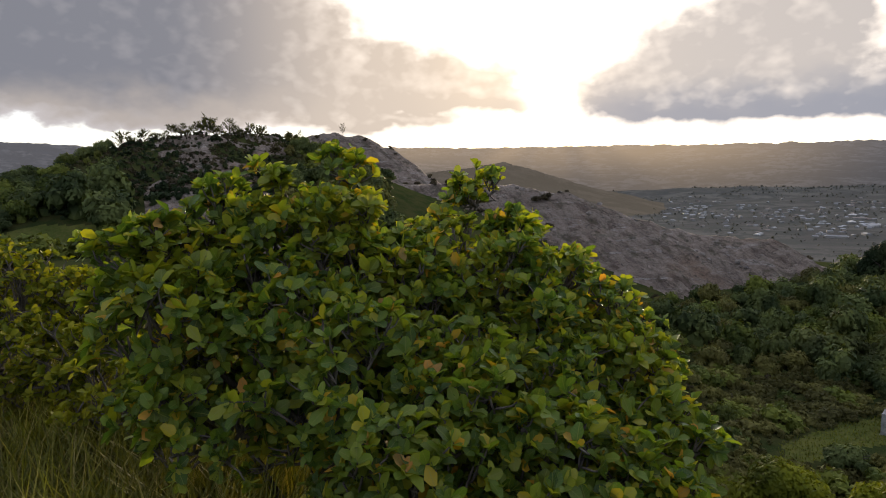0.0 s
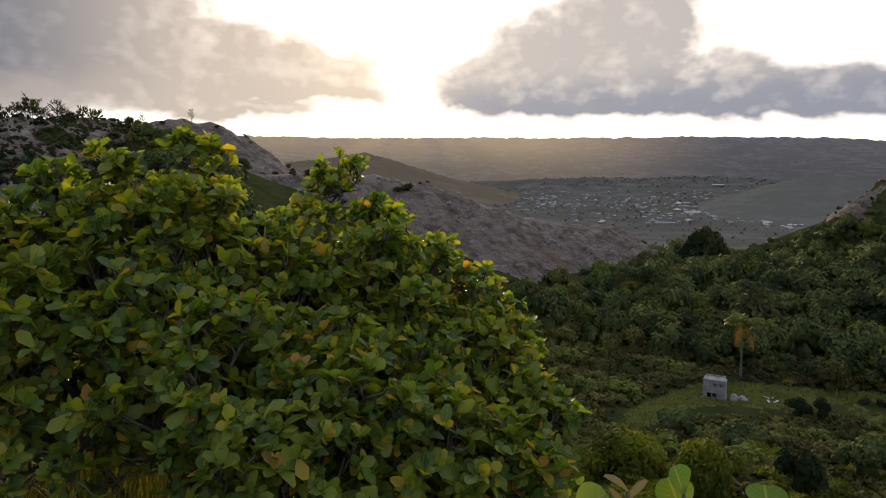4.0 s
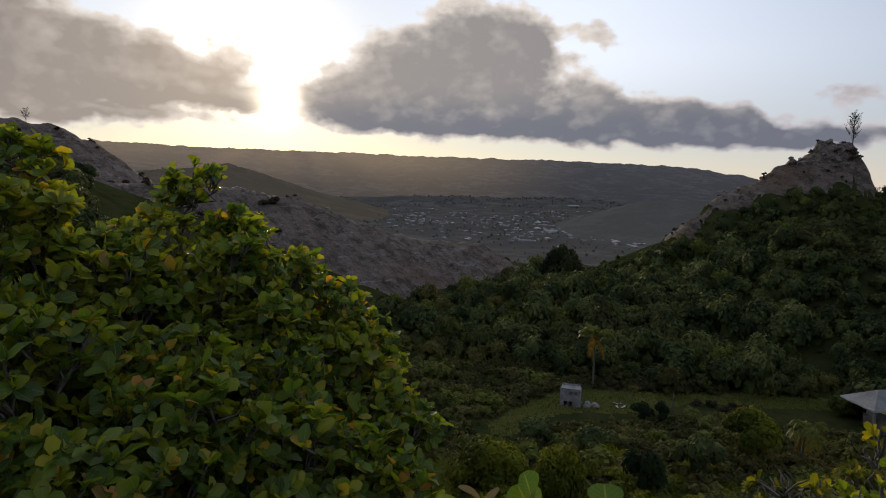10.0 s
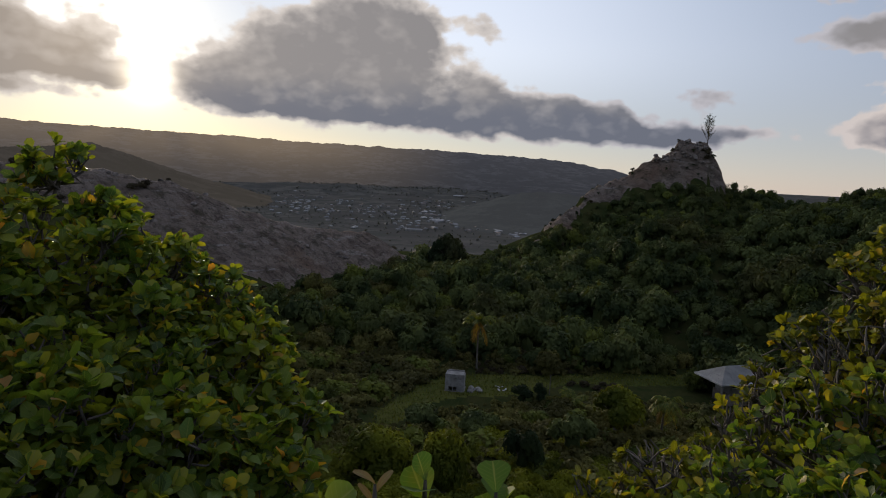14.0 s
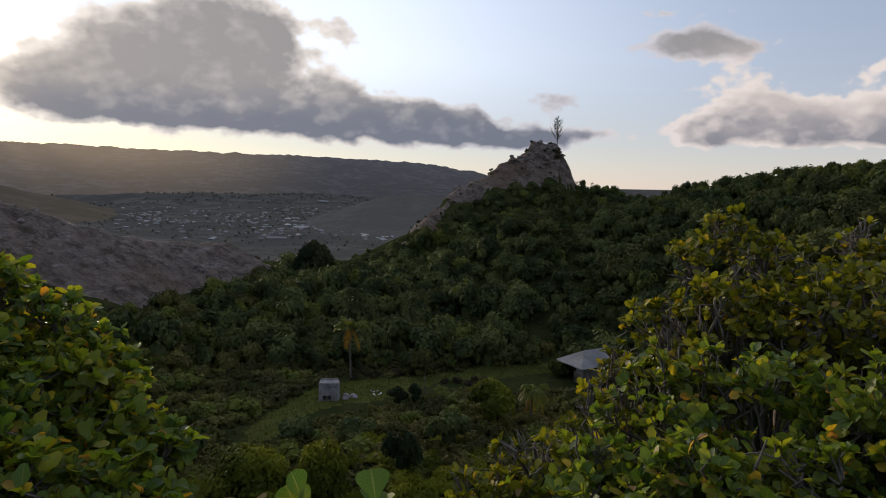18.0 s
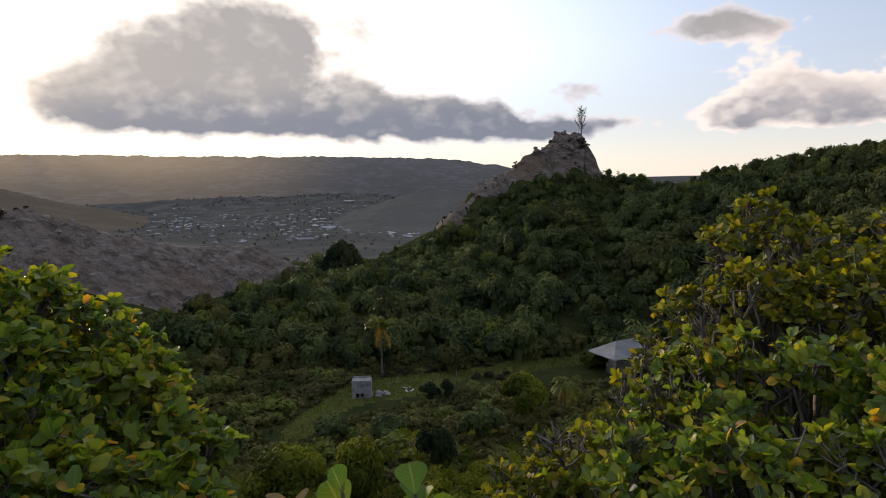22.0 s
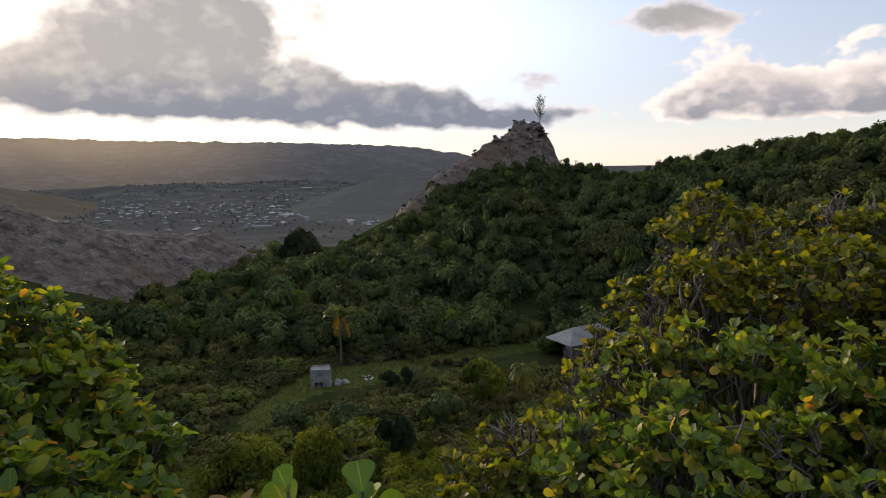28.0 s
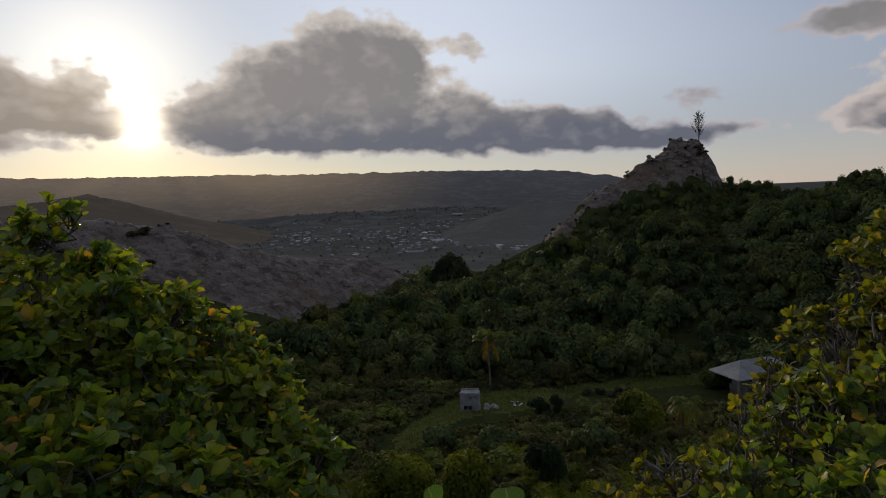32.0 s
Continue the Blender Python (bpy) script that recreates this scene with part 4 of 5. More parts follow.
SHRUB_A = [(-45.6, 3.6, 0.6, 0.12), (-50.5, 3.5, -1.0, 0.14), (-56, 3.4, -3.6, 0.19), (-61, 3.3, -8, 0.30), (-40.5, 3.6, -9.2, 0.26), (-33, 4.2, -1.8, 0.16), (-36.5, 4.1, -5.8, 0.16),
           (-29.5, 4.1, -6.0, 0.24), (-25.5, 4.0, -9.5, 0.24), (-21.5, 3.8, -13.5, 0.26), (-19, 3.6, -18.5, 0.28), (-17, 3.4, -24, 0.30), (-45.8, 3.5, -4.0, 0.22), (-51.5, 3.4, -6.5, 0.30),
           (-47, 3.4, -10, 0.40), (-52, 3.2, -13, 0.45), (-40, 3.4, -15, 0.50), (-33, 3.7, -10, 0.42), (-29, 3.6, -16, 0.45), (-24, 3.4, -21, 0.40), (-34, 3.0, -23, 0.50), (-45, 2.9, -22, 0.50),
           (-27, 2.9, -28, 0.45), (-21, 3.0, -29, 0.38), (-56, 3.1, -20, 0.40), (-60, 3.1, -13, 0.32), (-40, 2.7, -30, 0.40)]
SHRUB_B = [(36.5, 4.3, -4.2, 0.14), (34, 4.2, -7.5, 0.18), (39, 4.2, -7.0, 0.24), (46, 4.4, -5.5, 0.20), (50, 4.4, -5.0, 0.20), (55, 4.2, -7.5, 0.25), (61, 4.0, -9.0, 0.35), (42, 4.1, -10.5, 0.28),
           (32, 3.8, -13, 0.24), (30.6, 3.6, -17.8, 0.22), (26, 3.4, -22.5, 0.22), (28.6, 3.8, -15.8, 0.13), (27.9, 3.8, -17.6, 0.13), (21, 3.2, -25.8, 0.22), (16.5, 3.1, -29.2, 0.20), (37, 3.7, -14, 0.40), (46, 3.7, -13, 0.45), (54, 3.5, -14, 0.45),
           (62, 3.4, -16, 0.45)]
SHRUB_C = [(33, 3.3, -21, 0.38), (40, 3.2, -21, 0.42), (48, 3.1, -22, 0.45), (57, 3.0, -23, 0.45), (27, 3.0, -28, 0.36), (35, 2.8, -29, 0.40), (44, 2.7, -30, 0.42), (54, 2.7, -31, 0.42)]
shrub("broadleaf_shrub", "large green shrub with round leathery leaves in whorls", SHRUB_A, SEA_LEAF, BARK, 21, 430, 0.078, (-2.0, 2.5), up=0.8)
shrub("broadleaf_shrub", "olive-green shrub with thin leaves and bare pale twigs", SHRUB_B, OLIVE_LEAF, PALE_BARK, 22, 560, 0.060, (2.1, 2.2), bare=0.10, up=0.7)
shrub("broadleaf_shrub", "green shrub with large round leaves before the olive shrub", SHRUB_C, SEA_LEAF, PALE_BARK, 23, 520, 0.061, (2.0, 1.7), bare=0.05, up=0.8)


# ---- materials for built things ----
def plain_material(name, a, b, scale, rough=0.85, bump=0.4, spec=0.4):
    m, n = material(name)
    p = place(n)
    f, g = n.noise(p, scale, 5.0, 0.65), n.noise(p, scale * 7, 4.0, 0.6)
    c = n.mix(n.step(f, 0.35, 0.68), a, b)
    c = n.mix(n.step(g, 0.55, 0.75), c, n.mix(0.35, a, (0.05, 0.045, 0.04)))
    finish(n, c, rough, g, bump, 0.02, spec=spec)
    return m


CONCRETE = plain_material("weathered_concrete", (0.17, 0.165, 0.165), (0.32, 0.31, 0.31), 0.9)
WHITE_METAL = plain_material("white_roof_metal", (0.32, 0.32, 0.33), (0.45, 0.45, 0.45), 0.5, 0.5)
# wall and post colour darkened to paint in the shade under the porch roof
SHADED_PORCH = plain_material("shaded_porch", (0.12, 0.115, 0.105), (0.20, 0.19, 0.175), 0.5)
DARK_ROOM = plain_material("dark_room", (0.02, 0.02, 0.02), (0.04, 0.035, 0.03), 1.0)
OLD_WOOD = plain_material("grey_wood", (0.10, 0.085, 0.07), (0.20, 0.18, 0.16), 3.0)
PALE_STONE = plain_material("pale_stone", (0.09, 0.076, 0.07), (0.24, 0.205, 0.185), 0.9, 0.9, 1.0)
PALM_LEAF = leaf_material("palm_leaf", [(0.0, (0.050, 0.075, 0.018)), (0.6, (0.105, 0.130, 0.026)), (1.0, (0.18, 0.17, 0.04))], 0.35, 0.5, False)
RUST_LEAF = leaf_material("dying_palm_leaf", [(0.0, (0.11, 0.065, 0.020)), (0.6, (0.20, 0.115, 0.030)), (1.0, (0.26, 0.18, 0.05))], 0.3, 0.7, False)
NEEDLE = leaf_material("needles", [(0.0, (0.022, 0.028, 0.015)), (1.0, (0.05, 0.055, 0.025))], 0.15, 0.7, False)
TOWN_WALL = plain_material("town_wall", (0.18, 0.175, 0.165), (0.28, 0.27, 0.26), 0.02)
TOWN_ROOF = plain_material("town_roof", (0.14, 0.14, 0.15), (0.33, 0.33, 0.34), 0.012, 0.6)
TILE_ROOF = plain_material("town_tile_roof", (0.14, 0.11, 0.10), (0.24, 0.20, 0.18), 0.02)


# ---- trees that stand alone ----
def tree(name, label, at, height, radius, mat, seed, leaves=1600, leaf=0.16, lobes=13, squat=0.75, bark=BARK, lift=0.22):
    """A tree with a tapered trunk, limbs and a lumpy crown of small leaves."""
    r = numbered(seed)
    thing = base(name, at, label, "tree")
    stem = height * 0.45
    v, f = tube([(0, 0, -0.3), (0.05 * height * r.normal() * 0.3, 0, stem * 0.5), (0, 0, stem), (0, 0, height * 0.75)], [0.045 * height, 0.034 * height, 0.026 * height, 0.008 * height], 8)
    part("trunk", mesh_from("trunk", v, f, bark, smooth=True), thing)
    cv, cf = unit_crown(r, lobes, leaves, leaf, squat)
    depth = height * 0.78
    cv = cv * (radius, radius, depth / (1.05 * squat + 0.1)) + (0, 0, height * lift)
    for k in range(6):
        a = k * 1.05 + r.rand()
        tip = Vector((math.cos(a) * radius * 0.6, math.sin(a) * radius * 0.6, height * (0.55 + 0.25 * r.rand())))
        v, f = tube([(0, 0, stem * 0.7), tip * 0.5 + Vector((0, 0, stem * 0.45)), tip], [0.02 * height, 0.013 * height, 0.005 * height], 6)
        part("limb", mesh_from("limb", v, f, bark, smooth=True), thing)
    part("crown", mesh_from("crown", cv, cf, mat), thing)
    return thing


def palm(label, at, height, size, mat, seed, droop=0.6, fronds=15, hanging=0, hang_mat=None):
    """A palm: a curved ringed trunk and feathered fronds, each with its own leaflets."""
    r = numbered(seed)
    thing = base("palm_tree", at, label, "palm")
    lean = Vector((r.normal() * 0.3, r.normal() * 0.2, 0))
    path = [lean * (t * t) + Vector((0, 0, height * t - 0.2)) for t in (0, 0.2, 0.4, 0.6, 0.8, 1.0)]
    v, f = tube(path, [0.20, 0.15, 0.13, 0.12, 0.12, 0.14], 9)
    part("trunk", mesh_from("trunk", v, f, PALE_BARK, smooth=True), thing)
    top = path[-1]
    for k in range(fronds + hanging):
        dead = k >= fronds
        a = k * 2.4 + r.rand() * 0.5
        rise = (0.9 * r.rand() + 0.1) if not dead else -0.7
        bend = droop * (0.7 + 0.6 * r.rand()) if not dead else 0.9
        length = size * (0.8 + 0.4 * r.rand()) * (0.75 if dead else 1.0)
        spine = []
        for i in range(9):
            t = i / 8
            out = length * t * math.cos(rise * 0.8) * (1 - 0.25 * bend * t * t)
            z = length * (t * math.sin(rise) - bend * t * t * 0.95)
            spine.append(top + Vector((math.cos(a) * out, math.sin(a) * out, z)))
        pieces = [tube(spine, [0.03 - 0.003 * i for i in range(9)], 4)]
        side = Vector((-math.sin(a), math.cos(a), 0))
        for i in range(1, 24):
            t = i / 24
            j = min(int(t * 8), 7)
            p = spine[j].lerp(spine[j + 1], t * 8 - j)
            along = (spine[j + 1] - spine[j]).normalized()
            reach = size * 0.30 * math.sin(math.pi * (0.1 + 0.82 * t)) * (0.8 + 0.4 * r.rand())
            for sgn in (-1, 1):
                tip = p + (side * sgn * 0.8 + along * 0.45 + Vector((0, 0, -0.35 - 0.4 * r.rand()))) * reach
                wide = along * 0.045 * size / 2
                pieces.append(([p - wide, p + wide, p.lerp(tip, 0.6) + wide * 0.8, tip], [(0, 1, 2, 3)]))
        v, f = gather([(np.array([x[:] for x in vv]), ff) for vv, ff in pieces])
        part("frond", mesh_from("frond", v, f, hang_mat if dead else mat), thing, "drooping orange-brown dead frond" if dead else "")
    return thing


def wispy_tree(name, label, at, height, spread, seed, mat, branches=26, sprays=10, bark=BARK, straight=0.9):
    """A thin tree with upswept branches that carry loose sprays of needles or twigs."""
    r = numbered(seed)
    thing = base(name, at, label, "tree")
    v, f = tube([(0, 0, -0.4), (0.05, 0, height * 0.4), (0, 0.03, height * 0.75), (0.02, 0, height)], [0.02 * height, 0.014 * height, 0.009 * height, 0.003 * height], 6)
    part("trunk", mesh_from("trunk", v, f, bark, smooth=True), thing)
    wood, green = [], []
    for k in range(branches):
        t = 0.12 + 0.85 * (k / branches)
        a = k * 2.4 + r.rand()
        reach = spread * (1.05 - t * 0.75) * (0.6 + 0.6 * r.rand())
        p0 = Vector((0, 0, height * t))
        tip = p0 + Vector((math.cos(a) * reach, math.sin(a) * reach, reach * straight * (0.5 + 0.7 * r.rand())))
        mid = p0.lerp(tip, 0.55) + Vector((0, 0, -0.10 * reach))
        wood.append(tube([p0, mid, tip], [0.006 * height, 0.004 * height, 0.002 * height], 4))
        for _ in range(sprays):
            q = p0.lerp(tip, 0.35 + 0.7 * r.rand())
            d = ((tip - p0).normalized() + Vector(r.normal(size=3)) * 0.6).normalized() * spread * (0.18 + 0.22 * r.rand())
            s = d.orthogonal().normalized() * d.length * 0.09
            green.append(([q - s, q + s, q + d * 0.8 + s * 0.6, q + d], [(0, 1, 2, 3)]))
    v, f = gather([(np.array([x[:] for x in vv]), ff) for vv, ff in wood])
    part("branches", mesh_from("branches", v, f, bark), thing)
    if green:
        v, f = gather([(np.array([x[:] for x in vv]), ff) for vv, ff in green])
        part("crown", mesh_from("crown", v, f, mat), thing)
    return thing


def at_range(az, dist):
    x, y, _ = spot(az, dist, 0)
    return Vector((x, y, height_at(x, y)))


tree("broad_tree", "large round very dark tree standing on the saddle", at_range(-0.25, 150), 11.0, 5.3, DARK_WOODS, 31, 4600, 0.062, 18, 0.95, lift=0.12)
tree("broad_tree", "wide yellow-green tree on the slope below the lookout", at_range(-6.3, 55), 5.1, 4.3, YELLOW_WOODS, 32, 6000, 0.05, 24, 0.7, lift=0.1)
tree("broad_tree", "yellow-green tree with thin twigs on the slope", at_range(0.4, 50), 6.6, 2.9, YELLOW_WOODS, 33, 4200, 0.06, 18, 0.8, lift=0.1)
tree("broad_tree", "dark green pointed tree on the slope", at_range(7.9, 55), 5.2, 2.0, DARK_WOODS, 34, 2600, 0.085, 9, 1.1)
tree("broad_tree", "bright yellow-green tree beside the clearing", at_range(16.3, 70), 6.0, 3.4, YELLOW_WOODS, 35, 3800, 0.07, 15, 0.85)
tree("broad_tree", "dark low tree at the edge of the clearing", at_range(7.4, 78), 3.0, 1.9, DARK_WOODS, 36, 2200, 0.08, 7, 1.0, lift=0.0)
tree("broad_tree", "dark low tree beside the post in the clearing", at_range(9.3, 79), 3.4, 1.5, DARK_WOODS, 37, 2000, 0.08, 6, 1.2, lift=0.0)
tree("broad_tree", "olive-green tree on the lower slope", at_range(3.6, 66), 3.6, 3.0, WOODS, 38, 2600, 0.085, 12, 0.7, lift=0.05)
tree("broad_tree", "olive-green tree on the lower slope", at_range(-1.8, 68), 3.4, 2.6, WOODS, 39, 2400, 0.09, 12, 0.7, lift=0.05)
tree("broad_tree", "dull green tree on the lower slope", at_range(12.5, 62), 4.6, 3.0, WOODS, 40, 2800, 0.08, 12, 0.75)
tree("broad_tree", "yellow-green tree on the lower slope", at_range(24.0, 60), 5.2, 3.2, YELLOW_WOODS, 41, 2800, 0.08, 12, 0.8)
tree("broad_tree", "dull green tree on the lower slope", at_range(-12.0, 62), 4.4, 3.4, WOODS, 42, 3000, 0.075, 13, 0.7)
tree("broad_tree", "dark green bushy tree beside the house", at_range(24.6, 79), 3.6, 2.6, WOODS, 43, 2200, 0.08, 10, 0.8, lift=0.0)
tree("broad_tree", "olive-green bushy tree beside the house", at_range(26.6, 78), 3.8, 2.4, OLIVE_WOODS, 44, 1800, 0.09, 9, 0.8, lift=0.0)
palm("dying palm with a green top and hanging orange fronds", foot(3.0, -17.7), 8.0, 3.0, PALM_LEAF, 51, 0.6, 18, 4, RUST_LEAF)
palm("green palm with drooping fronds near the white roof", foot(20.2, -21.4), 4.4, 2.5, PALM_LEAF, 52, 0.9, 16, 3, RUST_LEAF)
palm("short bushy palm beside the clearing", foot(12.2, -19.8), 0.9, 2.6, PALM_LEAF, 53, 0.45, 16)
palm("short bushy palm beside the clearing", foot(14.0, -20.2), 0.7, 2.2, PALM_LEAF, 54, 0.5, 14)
wispy_tree("casuarina_tree", "thin upright needle-leaved tree on the rocky summit", at_range(21.75, 174.6) - Vector((0, 0, 0.2)), 7.0, 2.0, 61, NEEDLE, 44, 12, straight=1.9)
wispy_tree("casuarina_tree", "small thin needle-leaved tree on the bare hilltop", at_range(-45.2, 194.8), 3.6, 1.3, 62, NEEDLE, 22, 8, straight=1.3)
for k in range(40):
    r = numbered(600 + k)
    az = -63.5 + 11.5 * (k + r.rand()) / 40
    tall = 0.9 + 1.5 * r.rand() ** 1.3 + (0.8 if -57 < az < -54 and k % 2 else 0)
    wispy_tree("scraggly_tree", "scraggly thin tree on the dark hilltop", at_range(az, (134.5 if az < -52.6 else 141) - 2 * r.rand()), tall, tall * (0.5 + 0.3 * r.rand()), 700 + k, NEEDLE, 20, 18, straight=0.8 + 0.5 * r.rand())
wispy_tree("scraggly_tree", "small scraggly tree on the bare hilltop", at_range(-49.0, 191), 2.4, 1.1, 98, NEEDLE, 22, 10, straight=1.1)
for k, (az, tall) in enumerate(((3.3, 4.6), (4.2, 3.6), (5.6, 5.0), (2.4, 3.4))):
    wispy_tree("bare_tree", "leafless grey tree on the saddle", at_range(az, 151), tall, tall * 0.3, 90 + k, NEEDLE, 18, 2, PALE_BARK, 1.3)
for k, az in enumerate((23.6, 24.2, 25.0, 32.0, 34.5, 26.8)):
    wispy_tree("scraggly_tree", "small dark tree on the ridge line", at_range(az, 173 if az < 28 else 165), 1.8 + 0.5 * (k % 3), 1.0, 100 + k, NEEDLE, 22, 14, straight=1.0)


# ---- the ruined hut in the clearing ----
def hut():
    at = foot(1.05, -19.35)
    thing = base("ruined_hut", at, "derelict grey concrete block hut standing in the clearing", "hut", turn=radians(-6))
    thing.scale = (0.84, 0.75, 0.84)
    wide, deep, tall, thick = 3.05, 3.0, 2.75, 0.18
    # front wall: piers and bands round two small windows and two low openings
    y = -deep / 2
    for x, sx, z, sz in ((-1.235, 0.57, 1.36, tall), (-0.275, 0.15, 0.4, 0.8), (0.94, 1.16, 0.4, 0.8), (0.285, 2.47, 1.375, 1.15), (0.285, 2.47, 2.55, 0.40),
                         (-0.475, 0.95, 2.15, 0.40), (0.525, 0.45, 2.15, 0.40), (1.285, 0.47, 2.15, 0.40)):
        solid("front_wall_panel", box(sx, thick, sz, (x, y, z), 0.012), CONCRETE, thing)
    solid("side_wall", box(thick, deep - thick, tall - 0.1, (-wide / 2 + 0.09, 0.0, (tall - 0.1) / 2), 0.015), CONCRETE, thing)
    solid("side_wall", box(thick, deep - thick, tall - 0.35, (wide / 2 - 0.09, 0.0, (tall - 0.35) / 2), 0.015), CONCRETE, thing)
    solid("back_wall", box(wide - 0.36, thick, tall, (0, deep / 2 - 0.09, tall / 2), 0.015), CONCRETE, thing)
    solid("floor_slab", box(wide + 0.2, deep + 0.2, 0.2, (0, 0, -0.06), 0.02), CONCRETE, thing)
    # slab added inside the walls to block light and keep the openings dark
    solid("shading_slab", box(wide - 0.38, deep - 0.4, 0.12, (0, 0.02, 2.5), 0.01), CONCRETE, thing)
    solid("window_sill", box(0.4, 0.26, 0.06, (0.15, y, 1.93), 0.01), CONCRETE, thing)
    solid("window_sill", box(0.4, 0.26, 0.06, (0.9, y, 1.93), 0.01), CONCRETE, thing)
    r = numbered(5)
    for k in range(9):  # broken blocks left along the wall top
        solid("broken_block", box(0.22 + 0.2 * r.rand(), 0.18, 0.10 + 0.16 * r.rand(), (-1.4 + 0.34 * k, y, 2.75 + 0.03 * r.rand()), 0.02), CONCRETE, thing)
    return thing


hut()


def stone(size, seed, flat=0.7):
    """An angular boulder."""
    r = numbered(seed)
    bm = bmesh.new()
    bmesh.ops.create_icosphere(bm, subdivisions=2, radius=size)
    planes = [(Vector(r.normal(size=3)).normalized(), size * (0.55 + 0.3 * r.rand())) for _ in range(9)]
    for v in bm.verts:
        for nrm, d in planes:
            over = v.co.dot(nrm) - d
            if over > 0:
                v.co -= nrm * over
        v.co *= 1 + 0.06 * r.normal()
        v.co.z *= flat
    return bm


for k in range(9):
    r = numbered(200 + k)
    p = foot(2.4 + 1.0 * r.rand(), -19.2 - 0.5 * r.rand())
    thing = base("concrete_rubble", p + Vector((0, 0, 0.05)), "broken grey concrete lump beside the hut", "rubble", "rubble beside the hut", turn=r.rand() * 6)
    solid("lump", stone(0.25 + 0.3 * r.rand(), 210 + k), CONCRETE, thing)
for k in range(5):
    r = numbered(230 + k)
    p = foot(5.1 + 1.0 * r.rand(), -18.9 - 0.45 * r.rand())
    thing = base("white_board", p + Vector((0, 0, 0.12)), "white broken board lying in the grass", "board", "boards in the clearing", turn=r.rand() * 3)
    ob = solid("board", box(0.4 + 0.5 * r.rand(), 0.25, 0.05, (0, 0, 0), 0.01), WHITE_METAL, thing)
    ob.rotation_euler = (0.12 * r.normal(), 0.1 * r.normal(), 0)
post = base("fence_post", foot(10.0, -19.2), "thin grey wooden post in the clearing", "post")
v, f = tube([(0, 0, -0.3), (0.02, 0, 1.4), (0.05, 0, 2.7)], [0.07, 0.06, 0.055], 8)
part("pole", mesh_from("pole", v, f, OLD_WOOD, smooth=True), post)
solid("cap", box(0.14, 0.14, 0.06, (0.05, 0, 2.72), 0.01), OLD_WOOD, post)


def white_roofed_house():
    turn = radians(16)
    a, b, eave, top = 5.0, 2.7, 2.3, 3.9
    x, y, z = spot(24.75, 85, -16.25)  # the near eave corner
    at = Vector((x, y, z - eave)) - Matrix.Rotation(turn, 3, "Z") @ Vector((-a, -b, 0))
    thing = base("house", at, "low house with a white metal hipped roof among trees", "house", turn=turn)
    ridge = 2.4
    corner = [(-a, -b, eave), (a, -b, eave), (a, b, eave), (-a, b, eave), (-ridge, 0, top), (ridge, 0, top)]
    for face in ((0, 1, 5, 4), (2, 3, 4, 5), (1, 2, 5), (3, 0, 4)):
        bm = bmesh.new()
        vs = [bm.verts.new(corner[i]) for i in face]
        bm.faces.new(vs)
        bmesh.ops.solidify(bm, geom=bm.faces[:], thickness=0.08)
        solid("roof_slope", bm, WHITE_METAL, thing)
    for x0, y0, x1, y1 in ((-a, -b, a, -b), (a, -b, a, b), (a, b, -a, b), (-a, b, -a, -b)):
        solid("fascia", box(abs(x1 - x0) + 0.1, abs(y1 - y0) + 0.1, 0.22, ((x0 + x1) / 2, (y0 + y1) / 2, eave - 0.1), 0.01), WHITE_METAL, thing)
    for x in (-4.7, -1.6, 1.6, 4.7):
        solid("porch_post", box(0.28, 0.28, eave + 1.6, (x, -2.4, eave / 2 - 0.8), 0.02), SHADED_PORCH, thing)
    solid("wall", box(6.4, 3.0, eave - 0.06, (1.5, 0.9, (eave - 0.06) / 2), 0.02), SHADED_PORCH, thing)
    for x in (-0.9, 3.4):
        win = solid("window", box(1.1, 0.08, 1.1, (x, -0.62, 1.5), 0.01), DARK_ROOM, thing)
        solid("frame", box(1.3, 0.06, 0.1, (x, -0.64, 0.92), 0.01), WHITE_METAL, win)
    solid("foundation", box(6.8, 3.4, 1.9, (1.5, 0.9, -0.9), 0.02), PALE_STONE, thing)
    solid("door", box(0.95, 0.08, 2.05, (1.2, -0.62, 1.03), 0.01), OLD_WOOD, thing)


white_roofed_house()

# ---- boulders on the rocky summit and ridges ----
for k in range(22):
    r = numbered(300 + k)
    az = 16.9 + 5.2 * r.rand()
    p = at_range(az, 171.5 + 4.0 * r.rand())
    thing = base("boulder", p, "weathered grey-brown boulder on the summit cliff", "boulder", "summit boulders", turn=r.rand() * 6)
    solid("rock", stone(0.5 + 0.9 * r.rand() ** 2, 330 + k, 0.8), PALE_STONE, thing)
for k in range(40):
    r = numbered(380 + k)
    az = -52 + 14 * r.rand() if k % 2 else -30 + 22 * r.rand()
    x, y, _ = spot(az, 190 if k % 2 else 143 + 8 * r.rand(), 0)
    thing = base("boulder", (x, y, height_at(x, y)), "weathered grey boulder on the bare ridge", "boulder", "ridge boulders", turn=r.rand() * 6)
    solid("rock", stone(0.35 + 0.6 * r.rand() ** 2, 430 + k), PALE_STONE, thing)


